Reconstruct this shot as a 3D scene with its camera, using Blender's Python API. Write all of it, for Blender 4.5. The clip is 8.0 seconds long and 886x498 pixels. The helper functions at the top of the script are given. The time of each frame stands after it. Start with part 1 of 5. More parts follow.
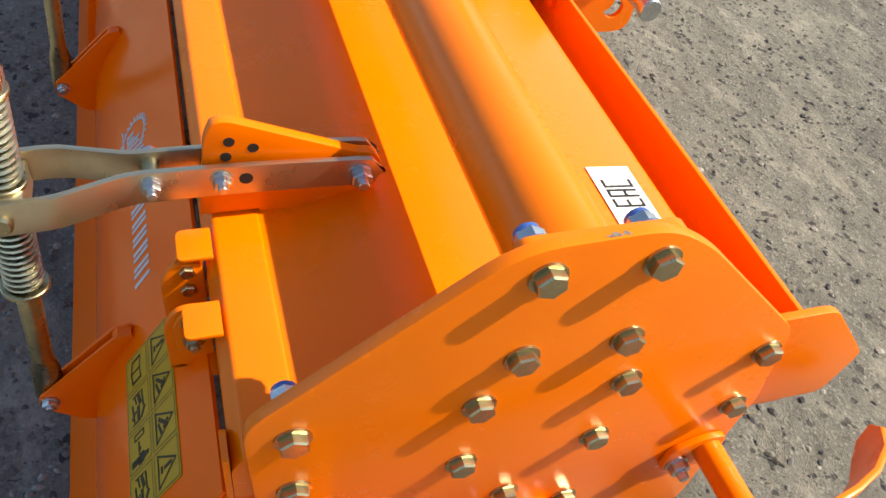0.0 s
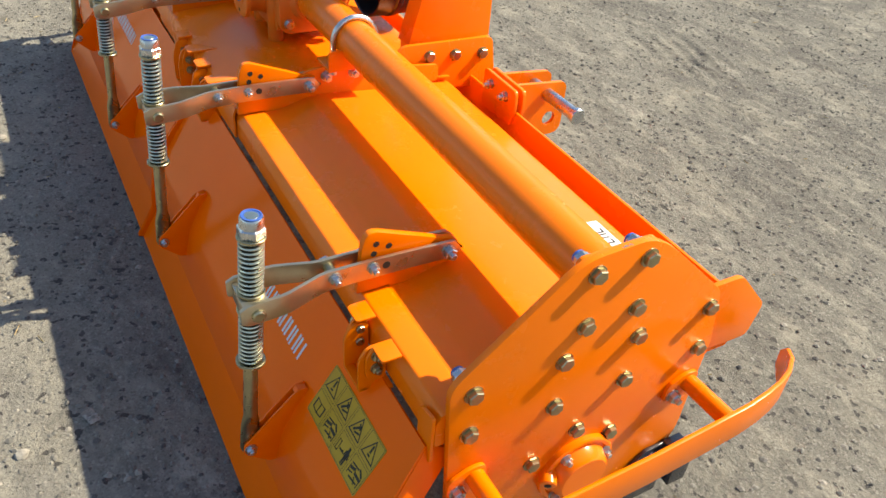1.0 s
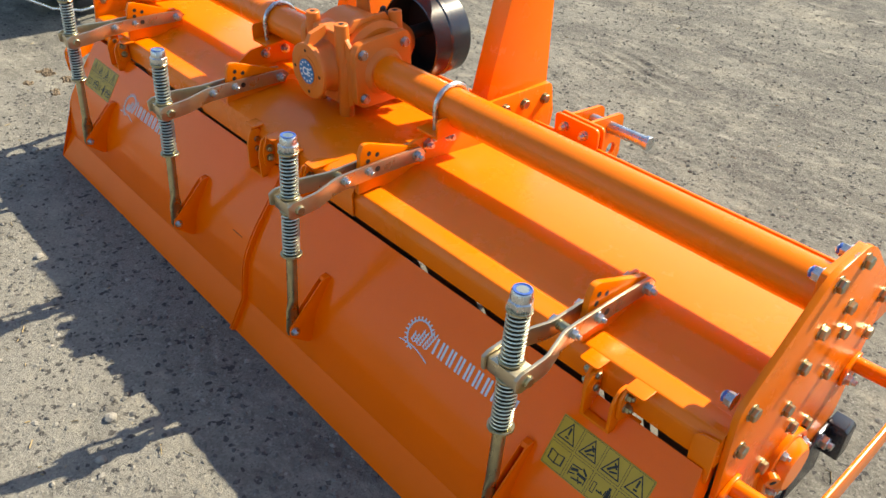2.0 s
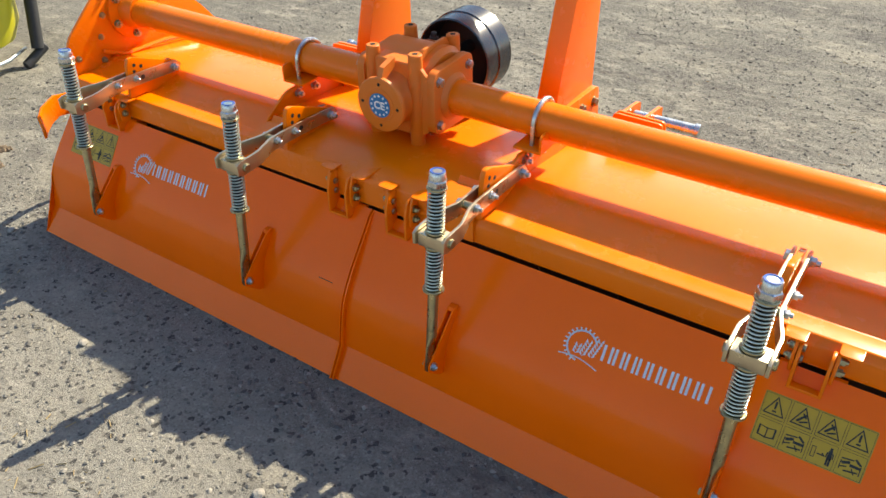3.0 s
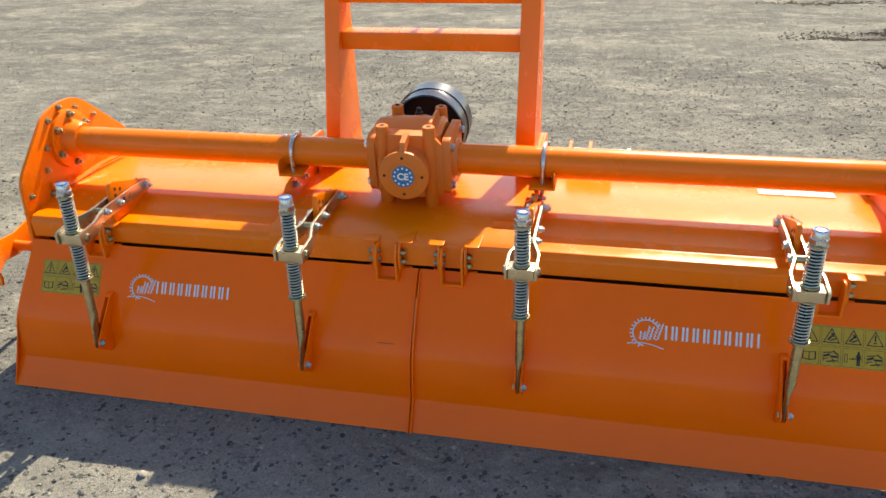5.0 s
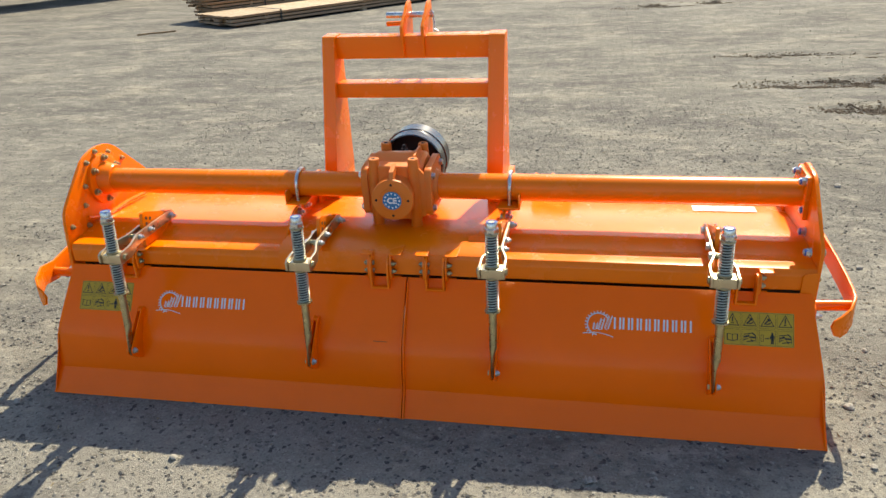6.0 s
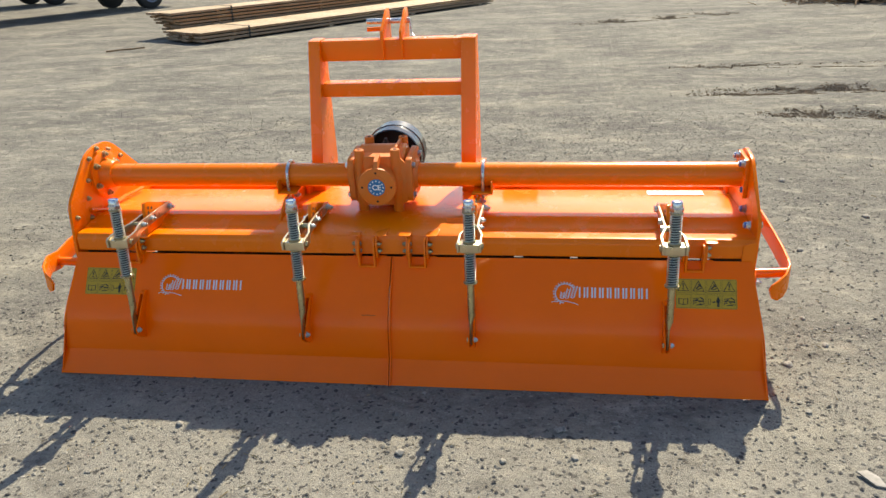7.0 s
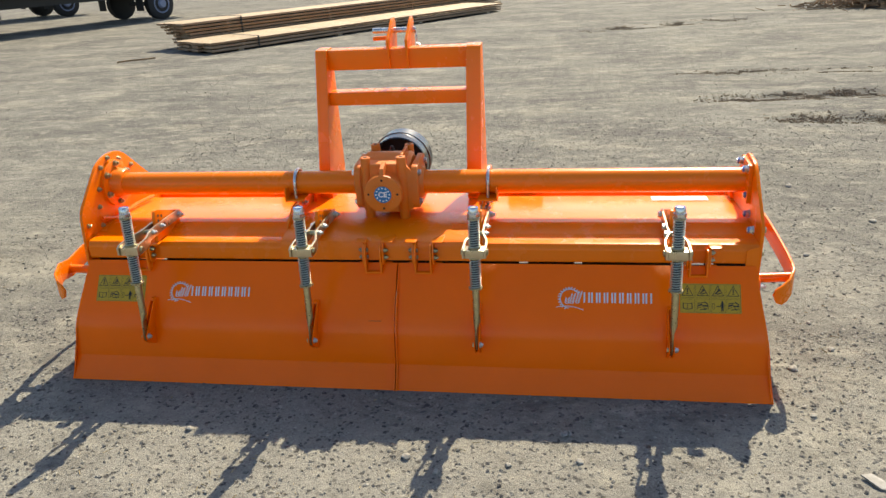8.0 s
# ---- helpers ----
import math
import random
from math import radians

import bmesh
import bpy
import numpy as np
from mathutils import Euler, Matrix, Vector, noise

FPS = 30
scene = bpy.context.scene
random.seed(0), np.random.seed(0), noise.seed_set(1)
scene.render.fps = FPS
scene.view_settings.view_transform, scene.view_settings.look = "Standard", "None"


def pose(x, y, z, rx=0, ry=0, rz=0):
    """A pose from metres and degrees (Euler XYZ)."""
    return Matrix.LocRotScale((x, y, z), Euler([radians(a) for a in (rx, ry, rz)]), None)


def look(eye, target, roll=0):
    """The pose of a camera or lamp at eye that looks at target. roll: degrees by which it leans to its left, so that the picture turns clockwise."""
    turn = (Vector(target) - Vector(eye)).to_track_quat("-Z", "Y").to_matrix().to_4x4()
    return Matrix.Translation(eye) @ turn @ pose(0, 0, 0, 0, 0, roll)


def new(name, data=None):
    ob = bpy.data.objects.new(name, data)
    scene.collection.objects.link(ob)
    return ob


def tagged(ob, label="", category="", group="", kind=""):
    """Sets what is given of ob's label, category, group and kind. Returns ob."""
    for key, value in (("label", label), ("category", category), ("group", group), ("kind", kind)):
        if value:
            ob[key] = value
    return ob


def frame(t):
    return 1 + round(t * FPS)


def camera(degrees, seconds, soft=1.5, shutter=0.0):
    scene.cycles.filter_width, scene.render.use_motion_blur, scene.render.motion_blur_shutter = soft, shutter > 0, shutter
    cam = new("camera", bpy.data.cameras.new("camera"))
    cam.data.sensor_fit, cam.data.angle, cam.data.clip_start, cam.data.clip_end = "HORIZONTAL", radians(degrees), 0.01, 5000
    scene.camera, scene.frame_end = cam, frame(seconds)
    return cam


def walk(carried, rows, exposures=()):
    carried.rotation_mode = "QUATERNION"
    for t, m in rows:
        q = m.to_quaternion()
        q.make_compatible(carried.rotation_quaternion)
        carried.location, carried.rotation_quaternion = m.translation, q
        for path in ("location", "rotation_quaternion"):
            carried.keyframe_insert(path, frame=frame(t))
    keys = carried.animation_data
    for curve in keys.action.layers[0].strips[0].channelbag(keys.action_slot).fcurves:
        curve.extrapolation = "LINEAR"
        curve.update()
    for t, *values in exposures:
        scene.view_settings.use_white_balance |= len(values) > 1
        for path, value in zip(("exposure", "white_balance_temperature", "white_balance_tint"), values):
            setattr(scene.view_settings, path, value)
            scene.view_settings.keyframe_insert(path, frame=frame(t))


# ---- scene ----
cam = camera(59.33, 8.0)
PATH = [
    (0, (1.4574, 0.1546, 1.0131), (0.5123, 0.6426, -0.0446), 14.76),
    (0.5, (1.6339, 0.0060, 1.1669), (0.6206, 0.5709, 0.2160), 10.66),
    (1, (1.7216, -0.2168, 1.2454), (0.7139, 0.4451, 0.3530), 7.88),
    (1.5, (1.6773, -0.4650, 1.2895), (0.7006, 0.2906, 0.4380), 5.23),
    (2, (1.4468, -0.6617, 1.2875), (0.5386, 0.1943, 0.4554), 3.34),
    (2.2, (1.3523, -0.7343, 1.2921), (0.4828, 0.1600, 0.4590), 2.66),
    (3.3, (0.8541, -1.1193, 1.3040), (0.2221, -0.0194, 0.5034), 0.49),
    (3.5, (0.7470, -1.1411, 1.3030), (0.1574, -0.0135, 0.5089), 0.16),
    (4, (0.5630, -1.2022, 1.3129), (0.0877, -0.0122, 0.5331), -0.78),
    (4.5, (0.4632, -1.3504, 1.3359), (0.1104, -0.0972, 0.5909), -1.08),
    (4.7, (0.4437, -1.4160, 1.3408), (0.1237, -0.1405, 0.6192), -1.26),
    (5.8, (0.5422, -1.8465, 1.3898), (0.2455, -0.5039, 0.7904), -2.69),
    (6, (0.5487, -1.9113, 1.3950), (0.2641, -0.5597, 0.8101), -2.75),
    (6.5, (0.5469, -2.0784, 1.3877), (0.3053, -0.7106, 0.8214), -2.69),
    (7, (0.5496, -2.1855, 1.3798), (0.3279, -0.8105, 0.8228), -2.68),
    (7.5, (0.5578, -2.2173, 1.3829), (0.3305, -0.8390, 0.8364), -2.87),
    (8, (0.5671, -2.2086, 1.3839), (0.3267, -0.8310, 0.8414), -3.20),
]
walk(cam, [(t, look(eye, target, roll)) for t, eye, target, roll in PATH], exposures=((0, 1.06, 6700, 7), (1, 1.12, 6700, 7), (2.2, 1.2, 6700, 7), (3.3, 1.24, 6700, 7), (4.7, 1.24, 6700, 7), (5.8, 1.11, 6700, 7), (8, 1.08, 6700, 7)))

# ---- world and sun ----
SUN = Vector((0.195, 0.946, 0.984)).normalized()
world = bpy.data.worlds.new("world")
scene.world = world
world.use_nodes = True
wn = world.node_tree
sky = wn.nodes.new("ShaderNodeTexSky")
sky.sky_type, sky.sun_disc = "NISHITA", False
sky.sun_elevation = math.asin(SUN.z)
sky.sun_rotation = math.atan2(SUN.x, SUN.y)
sky.air_density, sky.dust_density, sky.ozone_density = 1.0, 1.2, 1.5
wn.links.new(sky.outputs[0], wn.nodes["Background"].inputs[0])
wn.nodes["Background"].inputs[1].default_value = 0.098
lamp = bpy.data.lights.new("sun", "SUN")
lamp.energy, lamp.angle, lamp.color = 4.35, radians(0.53), (1.0, 0.885, 0.69)
sun = new("sun", lamp)
sun.matrix_world = look(SUN * 30, (0, 0, 0))

# ---- materials ----


def material(name, rough=0.5, metal=0.0):
    m = bpy.data.materials.new(name)
    m.use_nodes = True
    b = m.node_tree.nodes["Principled BSDF"]
    b.inputs["Roughness"].default_value, b.inputs["Metallic"].default_value = rough, metal
    return m, m.node_tree, b


def node(nt, kind, **values):
    n = nt.nodes.new(kind)
    for key, v in values.items():
        n.inputs[key.replace("_", " ")].default_value = v
    return n


def noise_at(nt, scale, detail=4.0, rough=0.55, coords="Object", stretch=(1, 1, 1)):
    tc = nt.nodes.new("ShaderNodeTexCoord")
    mp = node(nt, "ShaderNodeMapping", Scale=stretch)
    n = node(nt, "ShaderNodeTexNoise", Scale=scale, Detail=detail, Roughness=rough)
    nt.links.new(tc.outputs[coords], mp.inputs[0])
    nt.links.new(mp.outputs[0], n.inputs[0])
    return n.outputs[0]


def ramp(nt, value, stops):
    r = nt.nodes.new("ShaderNodeValToRGB")
    while len(r.color_ramp.elements) < len(stops):
        r.color_ramp.elements.new(0.5)
    for e, (p, c) in zip(r.color_ramp.elements, stops):
        e.position = p
        e.color = (c, c, c, 1) if isinstance(c, (int, float)) else (*c, 1)
    nt.links.new(value, r.inputs[0])
    return r.outputs[0]


def mix(nt, fac, a, b, mode="MIX"):
    m = nt.nodes.new("ShaderNodeMix")
    m.data_type, m.blend_type = "RGBA", mode
    for socket, v in ((m.inputs[0], fac), (m.inputs[6], a), (m.inputs[7], b)):
        if isinstance(v, (int, float)):
            socket.default_value = v
        elif isinstance(v, tuple):
            socket.default_value = (*v, 1)
        else:
            nt.links.new(v, socket)
    return m.outputs[2]


def bump(nt, b, height, strength, distance=0.002):
    n = node(nt, "ShaderNodeBump", Strength=strength, Distance=distance)
    nt.links.new(height, n.inputs["Height"])
    nt.links.new(n.outputs[0], b.inputs["Normal"])


def paint(name, colour, rough=0.26, dust=0.08, chips=True, orange_peel=0.05, gloss=0.45):
    """Sprayed enamel: faint mottling, a film of dust, small chips down to primer."""
    m, nt, b = material(name, rough)
    base = mix(nt, ramp(nt, noise_at(nt, 5, 5), [(0.3, 0.0), (0.75, 1.0)]), tuple(c * 0.93 for c in colour), colour)
    base = mix(nt, ramp(nt, noise_at(nt, 2.3, 8, 0.7, stretch=(0.5, 1, 1)), [(0.42, 0.0), (0.8, dust)]), base, (0.42, 0.3, 0.2))
    if chips:
        base = mix(nt, ramp(nt, noise_at(nt, 23, 2, 0.4), [(0.79, 0.0), (0.80, 0.7)]), base, (0.4, 0.13, 0.05))
    nt.links.new(base, b.inputs["Base Color"])
    nt.links.new(ramp(nt, noise_at(nt, 9, 6, 0.65), [(0.25, rough - 0.04), (0.75, rough + 0.1)]), b.inputs["Roughness"])
    bump(nt, b, mix(nt, 0.75, noise_at(nt, 260, 2), noise_at(nt, 6, 2)), orange_peel * 2, 0.0008)
    b.inputs["Specular IOR Level"].default_value = gloss
    return m


def metal(name, colour, rough, tint=None, scale=40.0, bare=1.0):
    m, nt, b = material(name, rough, bare)
    c = mix(nt, ramp(nt, noise_at(nt, scale, 4), [(0.35, 0.0), (0.65, 1.0)]), colour, tint or tuple(v * 0.7 for v in colour))
    nt.links.new(c, b.inputs["Base Color"])
    nt.links.new(ramp(nt, noise_at(nt, scale * 2, 5), [(0.3, rough - 0.08), (0.7, rough + 0.12)]), b.inputs["Roughness"])
    bump(nt, b, noise_at(nt, 300, 3), 0.12, 0.0005)
    return m


def plain(name, colour, rough, grain=60.0, dark=0.8):
    m, nt, b = material(name, rough)
    nt.links.new(mix(nt, ramp(nt, noise_at(nt, grain, 5), [(0.3, 0.0), (0.7, 1.0)]), tuple(c * dark for c in colour), colour), b.inputs["Base Color"])
    bump(nt, b, noise_at(nt, grain * 3, 3), 0.1, 0.001)
    return m


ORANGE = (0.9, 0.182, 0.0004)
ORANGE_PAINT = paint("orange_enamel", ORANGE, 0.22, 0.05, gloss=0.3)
# same enamel as the hood, brightened to make up for the flap's shade
FLAP_PAINT_LIFTED = paint("orange_enamel_shade_lifted", (0.98, 0.146, 0.0002), 0.15, 0.02, chips=False, orange_peel=0.03, gloss=0.2)
CAST_PAINT = paint("orange_cast_iron", (0.72, 0.165, 0.004), 0.44, 0.35, chips=False, orange_peel=0.5)
YELLOW_ZINC = metal("yellow_passivated_zinc", (0.46, 0.41, 0.25), 0.3, (0.34, 0.31, 0.2))
PLATE_ZINC = metal("yellow_passivated_plate", (0.58, 0.52, 0.37), 0.32, (0.48, 0.39, 0.28), 14.0, bare=0.95)
BRIGHT_ZINC = metal("bright_zinc", (0.64, 0.66, 0.68), 0.28, (0.46, 0.48, 0.5))
SPRING_STEEL = metal("zinc_spring_wire", (0.6, 0.61, 0.5), 0.32, (0.42, 0.44, 0.36))
NYLON = plain("blue_nylon", (0.05, 0.12, 0.42), 0.3)
MATT_BLACK = plain("matt_black", (0.006, 0.006, 0.007), 0.7, 30)
SCRAP = plain("grey_scrap", (0.34, 0.32, 0.29), 0.7, 60, 0.6)
BLACK_RUBBER = plain("black_plastic", (0.011, 0.014, 0.024), 0.26, 30)
BLACK_RUBBER.node_tree.nodes["Principled BSDF"].inputs["Specular IOR Level"].default_value = 0.9
MACHINE_YELLOW = paint("yellow_enamel", (0.5, 0.47, 0.02), 0.3, 0.15)
STRAW = plain("dry_straw", (0.34, 0.26, 0.13), 0.8, 40, 0.6)
# steel parts, and the added pieces that stand for shade
DARK_STEEL_AND_SHADE = plain("dark_steel_and_shade", (0.02, 0.018, 0.016), 0.6)
PRIMER = plain("grey_primer", (0.26, 0.2, 0.17), 0.6, 400, 0.35)
HOLE = plain("dark_hole", (0.015, 0.008, 0.004), 0.8)
WHITE_VINYL = plain("white_vinyl", (0.66, 0.67, 0.72), 0.45, 40, 0.88)
WHITE_LABEL = plain("white_label", (0.8, 0.8, 0.8), 0.35, 30, 0.94)
BLACK_INK = plain("black_ink", (0.015, 0.014, 0.01), 0.5)
YELLOW_LABEL = plain("yellow_label", (0.5, 0.31, 0.006), 0.4, 30, 0.88)
BLUE_LABEL = plain("blue_label", (0.02, 0.17, 0.4), 0.35, 40, 0.9)


def ground_material():
    """Rolled crushed stone and dust: pale fines, grey grit, scattered dark chips, long faint wheel streaks."""
    m, nt, b = material("packed_gravel", 0.93)
    tc = nt.nodes.new("ShaderNodeTexCoord")

    def cells(scale):
        v = node(nt, "ShaderNodeTexVoronoi", Scale=scale)
        w = node(nt, "ShaderNodeTexNoise", Scale=scale * 0.7, Detail=2.0)
        add = nt.nodes.new("ShaderNodeMix")
        add.data_type, add.blend_type = "RGBA", "LINEAR_LIGHT"
        add.inputs[0].default_value = 0.35 / scale
        nt.links.new(tc.outputs["Object"], w.inputs["Vector"])
        nt.links.new(tc.outputs["Object"], add.inputs[6])
        nt.links.new(w.outputs["Color"], add.inputs[7])
        nt.links.new(add.outputs[2], v.inputs["Vector"])
        s = nt.nodes.new("ShaderNodeSeparateColor")
        nt.links.new(v.outputs["Color"], s.inputs[0])
        return v.outputs["Distance"], s.outputs[0], s.outputs[1]

    fines = mix(nt, ramp(nt, noise_at(nt, 1.3, 7, 0.65), [(0.32, 0.0), (0.68, 1.0)]), (0.165, 0.16, 0.135), (0.25, 0.24, 0.205))
    streak = ramp(nt, noise_at(nt, 1.4, 8, 0.72, stretch=(0.5, 1.1, 1)), [(0.44, 0.0), (0.6, 0.9)])
    c = mix(nt, streak, fines, (0.11, 0.105, 0.095))
    c = mix(nt, ramp(nt, noise_at(nt, 0.7, 7, 0.72, stretch=(0.7, 1.0, 1)), [(0.5, 0.0), (0.64, 0.75)]), c, (0.095, 0.09, 0.084))
    c = mix(nt, ramp(nt, noise_at(nt, 1.7, 8, 0.72, stretch=(0.65, 1.0, 1)), [(0.52, 0.0), (0.68, 0.8)]), c, (0.40, 0.37, 0.285))
    # paler round the machine, giving way to bare grit further off
    xyz = nt.nodes.new("ShaderNodeSeparateXYZ")
    nt.links.new(tc.outputs["Object"], xyz.inputs[0])
    edge = nt.nodes.new("ShaderNodeMath")
    edge.operation = "MULTIPLY_ADD"
    edge.inputs[1].default_value = 0.12
    nt.links.new(xyz.outputs[1], edge.inputs[0])
    nt.links.new(noise_at(nt, 0.9, 6, 0.7), edge.inputs[2])
    c = mix(nt, ramp(nt, edge.outputs[0], [(0.05, 0.15), (0.4, 0.5), (0.75, 0.22), (1.0, 0.0)]), c, (0.3, 0.285, 0.235))
    # pale dust behind the machine; its colour also stands in for stronger sunlight
    rear = nt.nodes.new("ShaderNodeMath")
    rear.operation = "MULTIPLY_ADD"
    rear.inputs[1].default_value = 0.5
    nt.links.new(xyz.outputs[1], rear.inputs[0])
    nt.links.new(noise_at(nt, 2.2, 7, 0.75), rear.inputs[2])
    c = mix(nt, ramp(nt, rear.outputs[0], [(0.0, 0.3), (0.12, 0.55), (0.32, 0.5), (0.6, 0.0)]), c, (0.37, 0.355, 0.305))
    d1, r1, _ = cells(85.0)
    d2, r2, g2 = cells(210.0)
    c = mix(nt, ramp(nt, noise_at(nt, 140, 8, 0.8), [(0.35, 0.45), (0.5, 0.0)]), c, (0.09, 0.085, 0.08))
    c = mix(nt, ramp(nt, noise_at(nt, 120, 8, 0.8, stretch=(1, 1.1, 0.9)), [(0.55, 0.0), (0.68, 0.5)]), c, (0.42, 0.4, 0.345))
    c = mix(nt, ramp(nt, r1, [(0.93, 0.0), (0.95, 0.85)]), c, (0.05, 0.048, 0.05))
    c = mix(nt, ramp(nt, r2, [(0.86, 0.0), (0.9, 0.35)]), c, (0.1, 0.095, 0.09))
    c = mix(nt, ramp(nt, g2, [(0.88, 0.0), (0.92, 0.4)]), c, (0.44, 0.42, 0.36))
    c = mix(nt, ramp(nt, noise_at(nt, 20, 7, 0.75), [(0.57, 0.0), (0.70, 0.7)]), c, (0.1, 0.094, 0.09))
    c = mix(nt, ramp(nt, noise_at(nt, 7, 8, 0.75, stretch=(0.8, 1.3, 1)), [(0.52, 0.0), (0.66, 0.6)]), c, (0.42, 0.395, 0.315))
    c = mix(nt, ramp(nt, noise_at(nt, 5, 8, 0.8, stretch=(0.6, 1.1, 1)), [(0.52, 0.0), (0.64, 0.6)]), c, (0.125, 0.115, 0.1))
    c = mix(nt, ramp(nt, noise_at(nt, 3.1, 8, 0.8, stretch=(0.6, 1.2, 1)), [(0.58, 0.0), (0.68, 0.6)]), c, (0.5, 0.47, 0.39))
    c = mix(nt, 1.0, c, (0.785, 0.785, 0.805), "MULTIPLY")
    nt.links.new(c, b.inputs["Base Color"])
    h = mix(nt, 0.25, noise_at(nt, 55, 8, 0.8), mix(nt, 0.5, d2, d1))
    bump(nt, b, h, 0.9, 0.009)
    b.inputs["Specular IOR Level"].default_value = 0.12
    return m


GRAVEL = ground_material()


def stone_material():
    m, nt, b = material("loose_stone", 0.9)
    g = nt.nodes.new("ShaderNodeNewGeometry")
    c = ramp(nt, g.outputs["Random Per Island"], [(0.0, (0.04, 0.039, 0.04)), (0.25, (0.11, 0.107, 0.1)), (0.75, (0.2, 0.192, 0.168)), (1.0, (0.33, 0.31, 0.27))])
    nt.links.new(mix(nt, ramp(nt, noise_at(nt, 90, 4), [(0.35, 0.0), (0.7, 0.5)]), c, (0.12, 0.11, 0.1)), b.inputs["Base Color"])
    bump(nt, b, noise_at(nt, 160, 4), 0.4, 0.002)
    return m


STONE = stone_material()


def timber(name, a, c):
    m, nt, b = material(name, 0.8)
    o = nt.nodes.new("ShaderNodeObjectInfo")
    grain = noise_at(nt, 6, 6, 0.6, stretch=(0.6, 12, 12))
    col = mix(nt, ramp(nt, grain, [(0.35, 0.0), (0.65, 1.0)]), a, c)
    nt.links.new(mix(nt, ramp(nt, o.outputs["Random"], [(0.0, 0.0), (1.0, 0.45)]), col, (0.36, 0.29, 0.22)), b.inputs["Base Color"])
    bump(nt, b, grain, 0.3, 0.003)
    return m


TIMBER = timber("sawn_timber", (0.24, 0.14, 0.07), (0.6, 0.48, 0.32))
SAWN_EDGE = timber("brown_board_edge", (0.2, 0.1, 0.045), (0.3, 0.18, 0.09))
TYRE = plain("tyre_rubber", (0.02, 0.02, 0.021), 0.8)
RIM = plain("grey_rim_paint", (0.2, 0.24, 0.36), 0.45)
SOIL = plain("dark_damp_soil", (0.19, 0.14, 0.09), 0.95, 25, 0.55)
TRUCK_PAINT = plain("dark_chassis_paint", (0.03, 0.03, 0.032), 0.6)
BARK = plain("dry_brush", (0.34, 0.215, 0.115), 0.9, 9, 0.45)

# ---- mesh building ----


def box(bm, lo, hi, m=None):
    vs = [bm.verts.new((x, y, z)) for x in (lo[0], hi[0]) for y in (lo[1], hi[1]) for z in (lo[2], hi[2])]
    if m is not None:
        for v in vs:
            v.co = m @ v.co
    for f in ((0, 1, 3, 2), (4, 6, 7, 5), (0, 4, 5, 1), (2, 3, 7, 6), (0, 2, 6, 4), (1, 5, 7, 3)):
        bm.faces.new([vs[i] for i in f])
    return vs


def rounded(points, r, steps=4):
    """A closed outline with its corners rounded; r: one radius or one for each corner."""
    out, n = [], len(points)
    for i in range(n):
        p, a, b = Vector(points[i]), Vector(points[i - 1]), Vector(points[(i + 1) % n])
        ri = r[i] if isinstance(r, (list, tuple)) else r
        ua, ub = (a - p), (b - p)
        k = min(ri, ua.length * 0.45, ub.length * 0.45)
        if k < 1e-4:
            out.append(tuple(p))
            continue
        s, e = p + ua.normalized() * k, p + ub.normalized() * k
        for j in range(steps + 1):
            t = j / steps
            out.append(tuple(s * (1 - t) ** 2 + p * 2 * t * (1 - t) + e * t * t))
    return out


def slab(bm, outline, axis, a, b):
    """A flat outline made solid between a and b along an axis: x takes (y, z), y takes (x, z), z takes (x, y)."""
    def at(p, d):
        return (d, p[0], p[1]) if axis == "x" else (p[0], d, p[1]) if axis == "y" else (p[0], p[1], d)
    one, two = [bm.verts.new(at(p, a)) for p in outline], [bm.verts.new(at(p, b)) for p in outline]
    bm.faces.new(one)
    bm.faces.new(two[::-1])
    for i in range(len(one)):
        j = (i + 1) % len(one)
        bm.faces.new((one[i], two[i], two[j], one[j]))


def sheet(bm, line, x0, x1, thick):
    """A bent sheet: an open line of (y, z) drawn out along x, thickened to the line's left."""
    pts = [Vector(p) for p in line]
    off = []
    for i, p in enumerate(pts):
        d = []
        if i:
            d.append((p - pts[i - 1]).normalized())
        if i < len(pts) - 1:
            d.append((pts[i + 1] - p).normalized())
        n = sum((Vector((-v.y, v.x)) for v in d), Vector((0, 0))).normalized()
        k = thick / max(0.5, n.dot(Vector((-d[0].y, d[0].x))))
        off.append(p + n * k)
    slab(bm, [tuple(p) for p in pts] + [tuple(p) for p in off[::-1]], "x", x0, x1)


def frame_of(p0, p1):
    d = (Vector(p1) - Vector(p0))
    q = d.to_track_quat("Z", "Y")
    return Matrix.Translation(p0) @ q.to_matrix().to_4x4(), d.length


def lathe(bm, profile, p0, p1, n=24, turn=0.0):
    """Rings (height, radius) round the line from p0 to p1; heights count from p0 in metres."""
    m, _ = frame_of(p0, p1)
    rings = []
    for h, r in profile:
        rings.append([bm.verts.new(m @ Vector((r * math.cos(turn + 2 * math.pi * i / n), r * math.sin(turn + 2 * math.pi * i / n), h))) for i in range(n)])
    for a, b in zip(rings, rings[1:]):
        for i in range(n):
            bm.faces.new((a[i], a[(i + 1) % n], b[(i + 1) % n], b[i]))
    bm.faces.new(rings[0][::-1])
    bm.faces.new(rings[-1])


def cyl(bm, p0, p1, r, n=20, edge=0.0):
    h = (Vector(p1) - Vector(p0)).length
    e = min(edge, r * 0.5, h * 0.4)
    lathe(bm, [(0, r - e), (e, r), (h - e, r), (h, r - e)] if e else [(0, r), (h, r)], p0, p1, n)


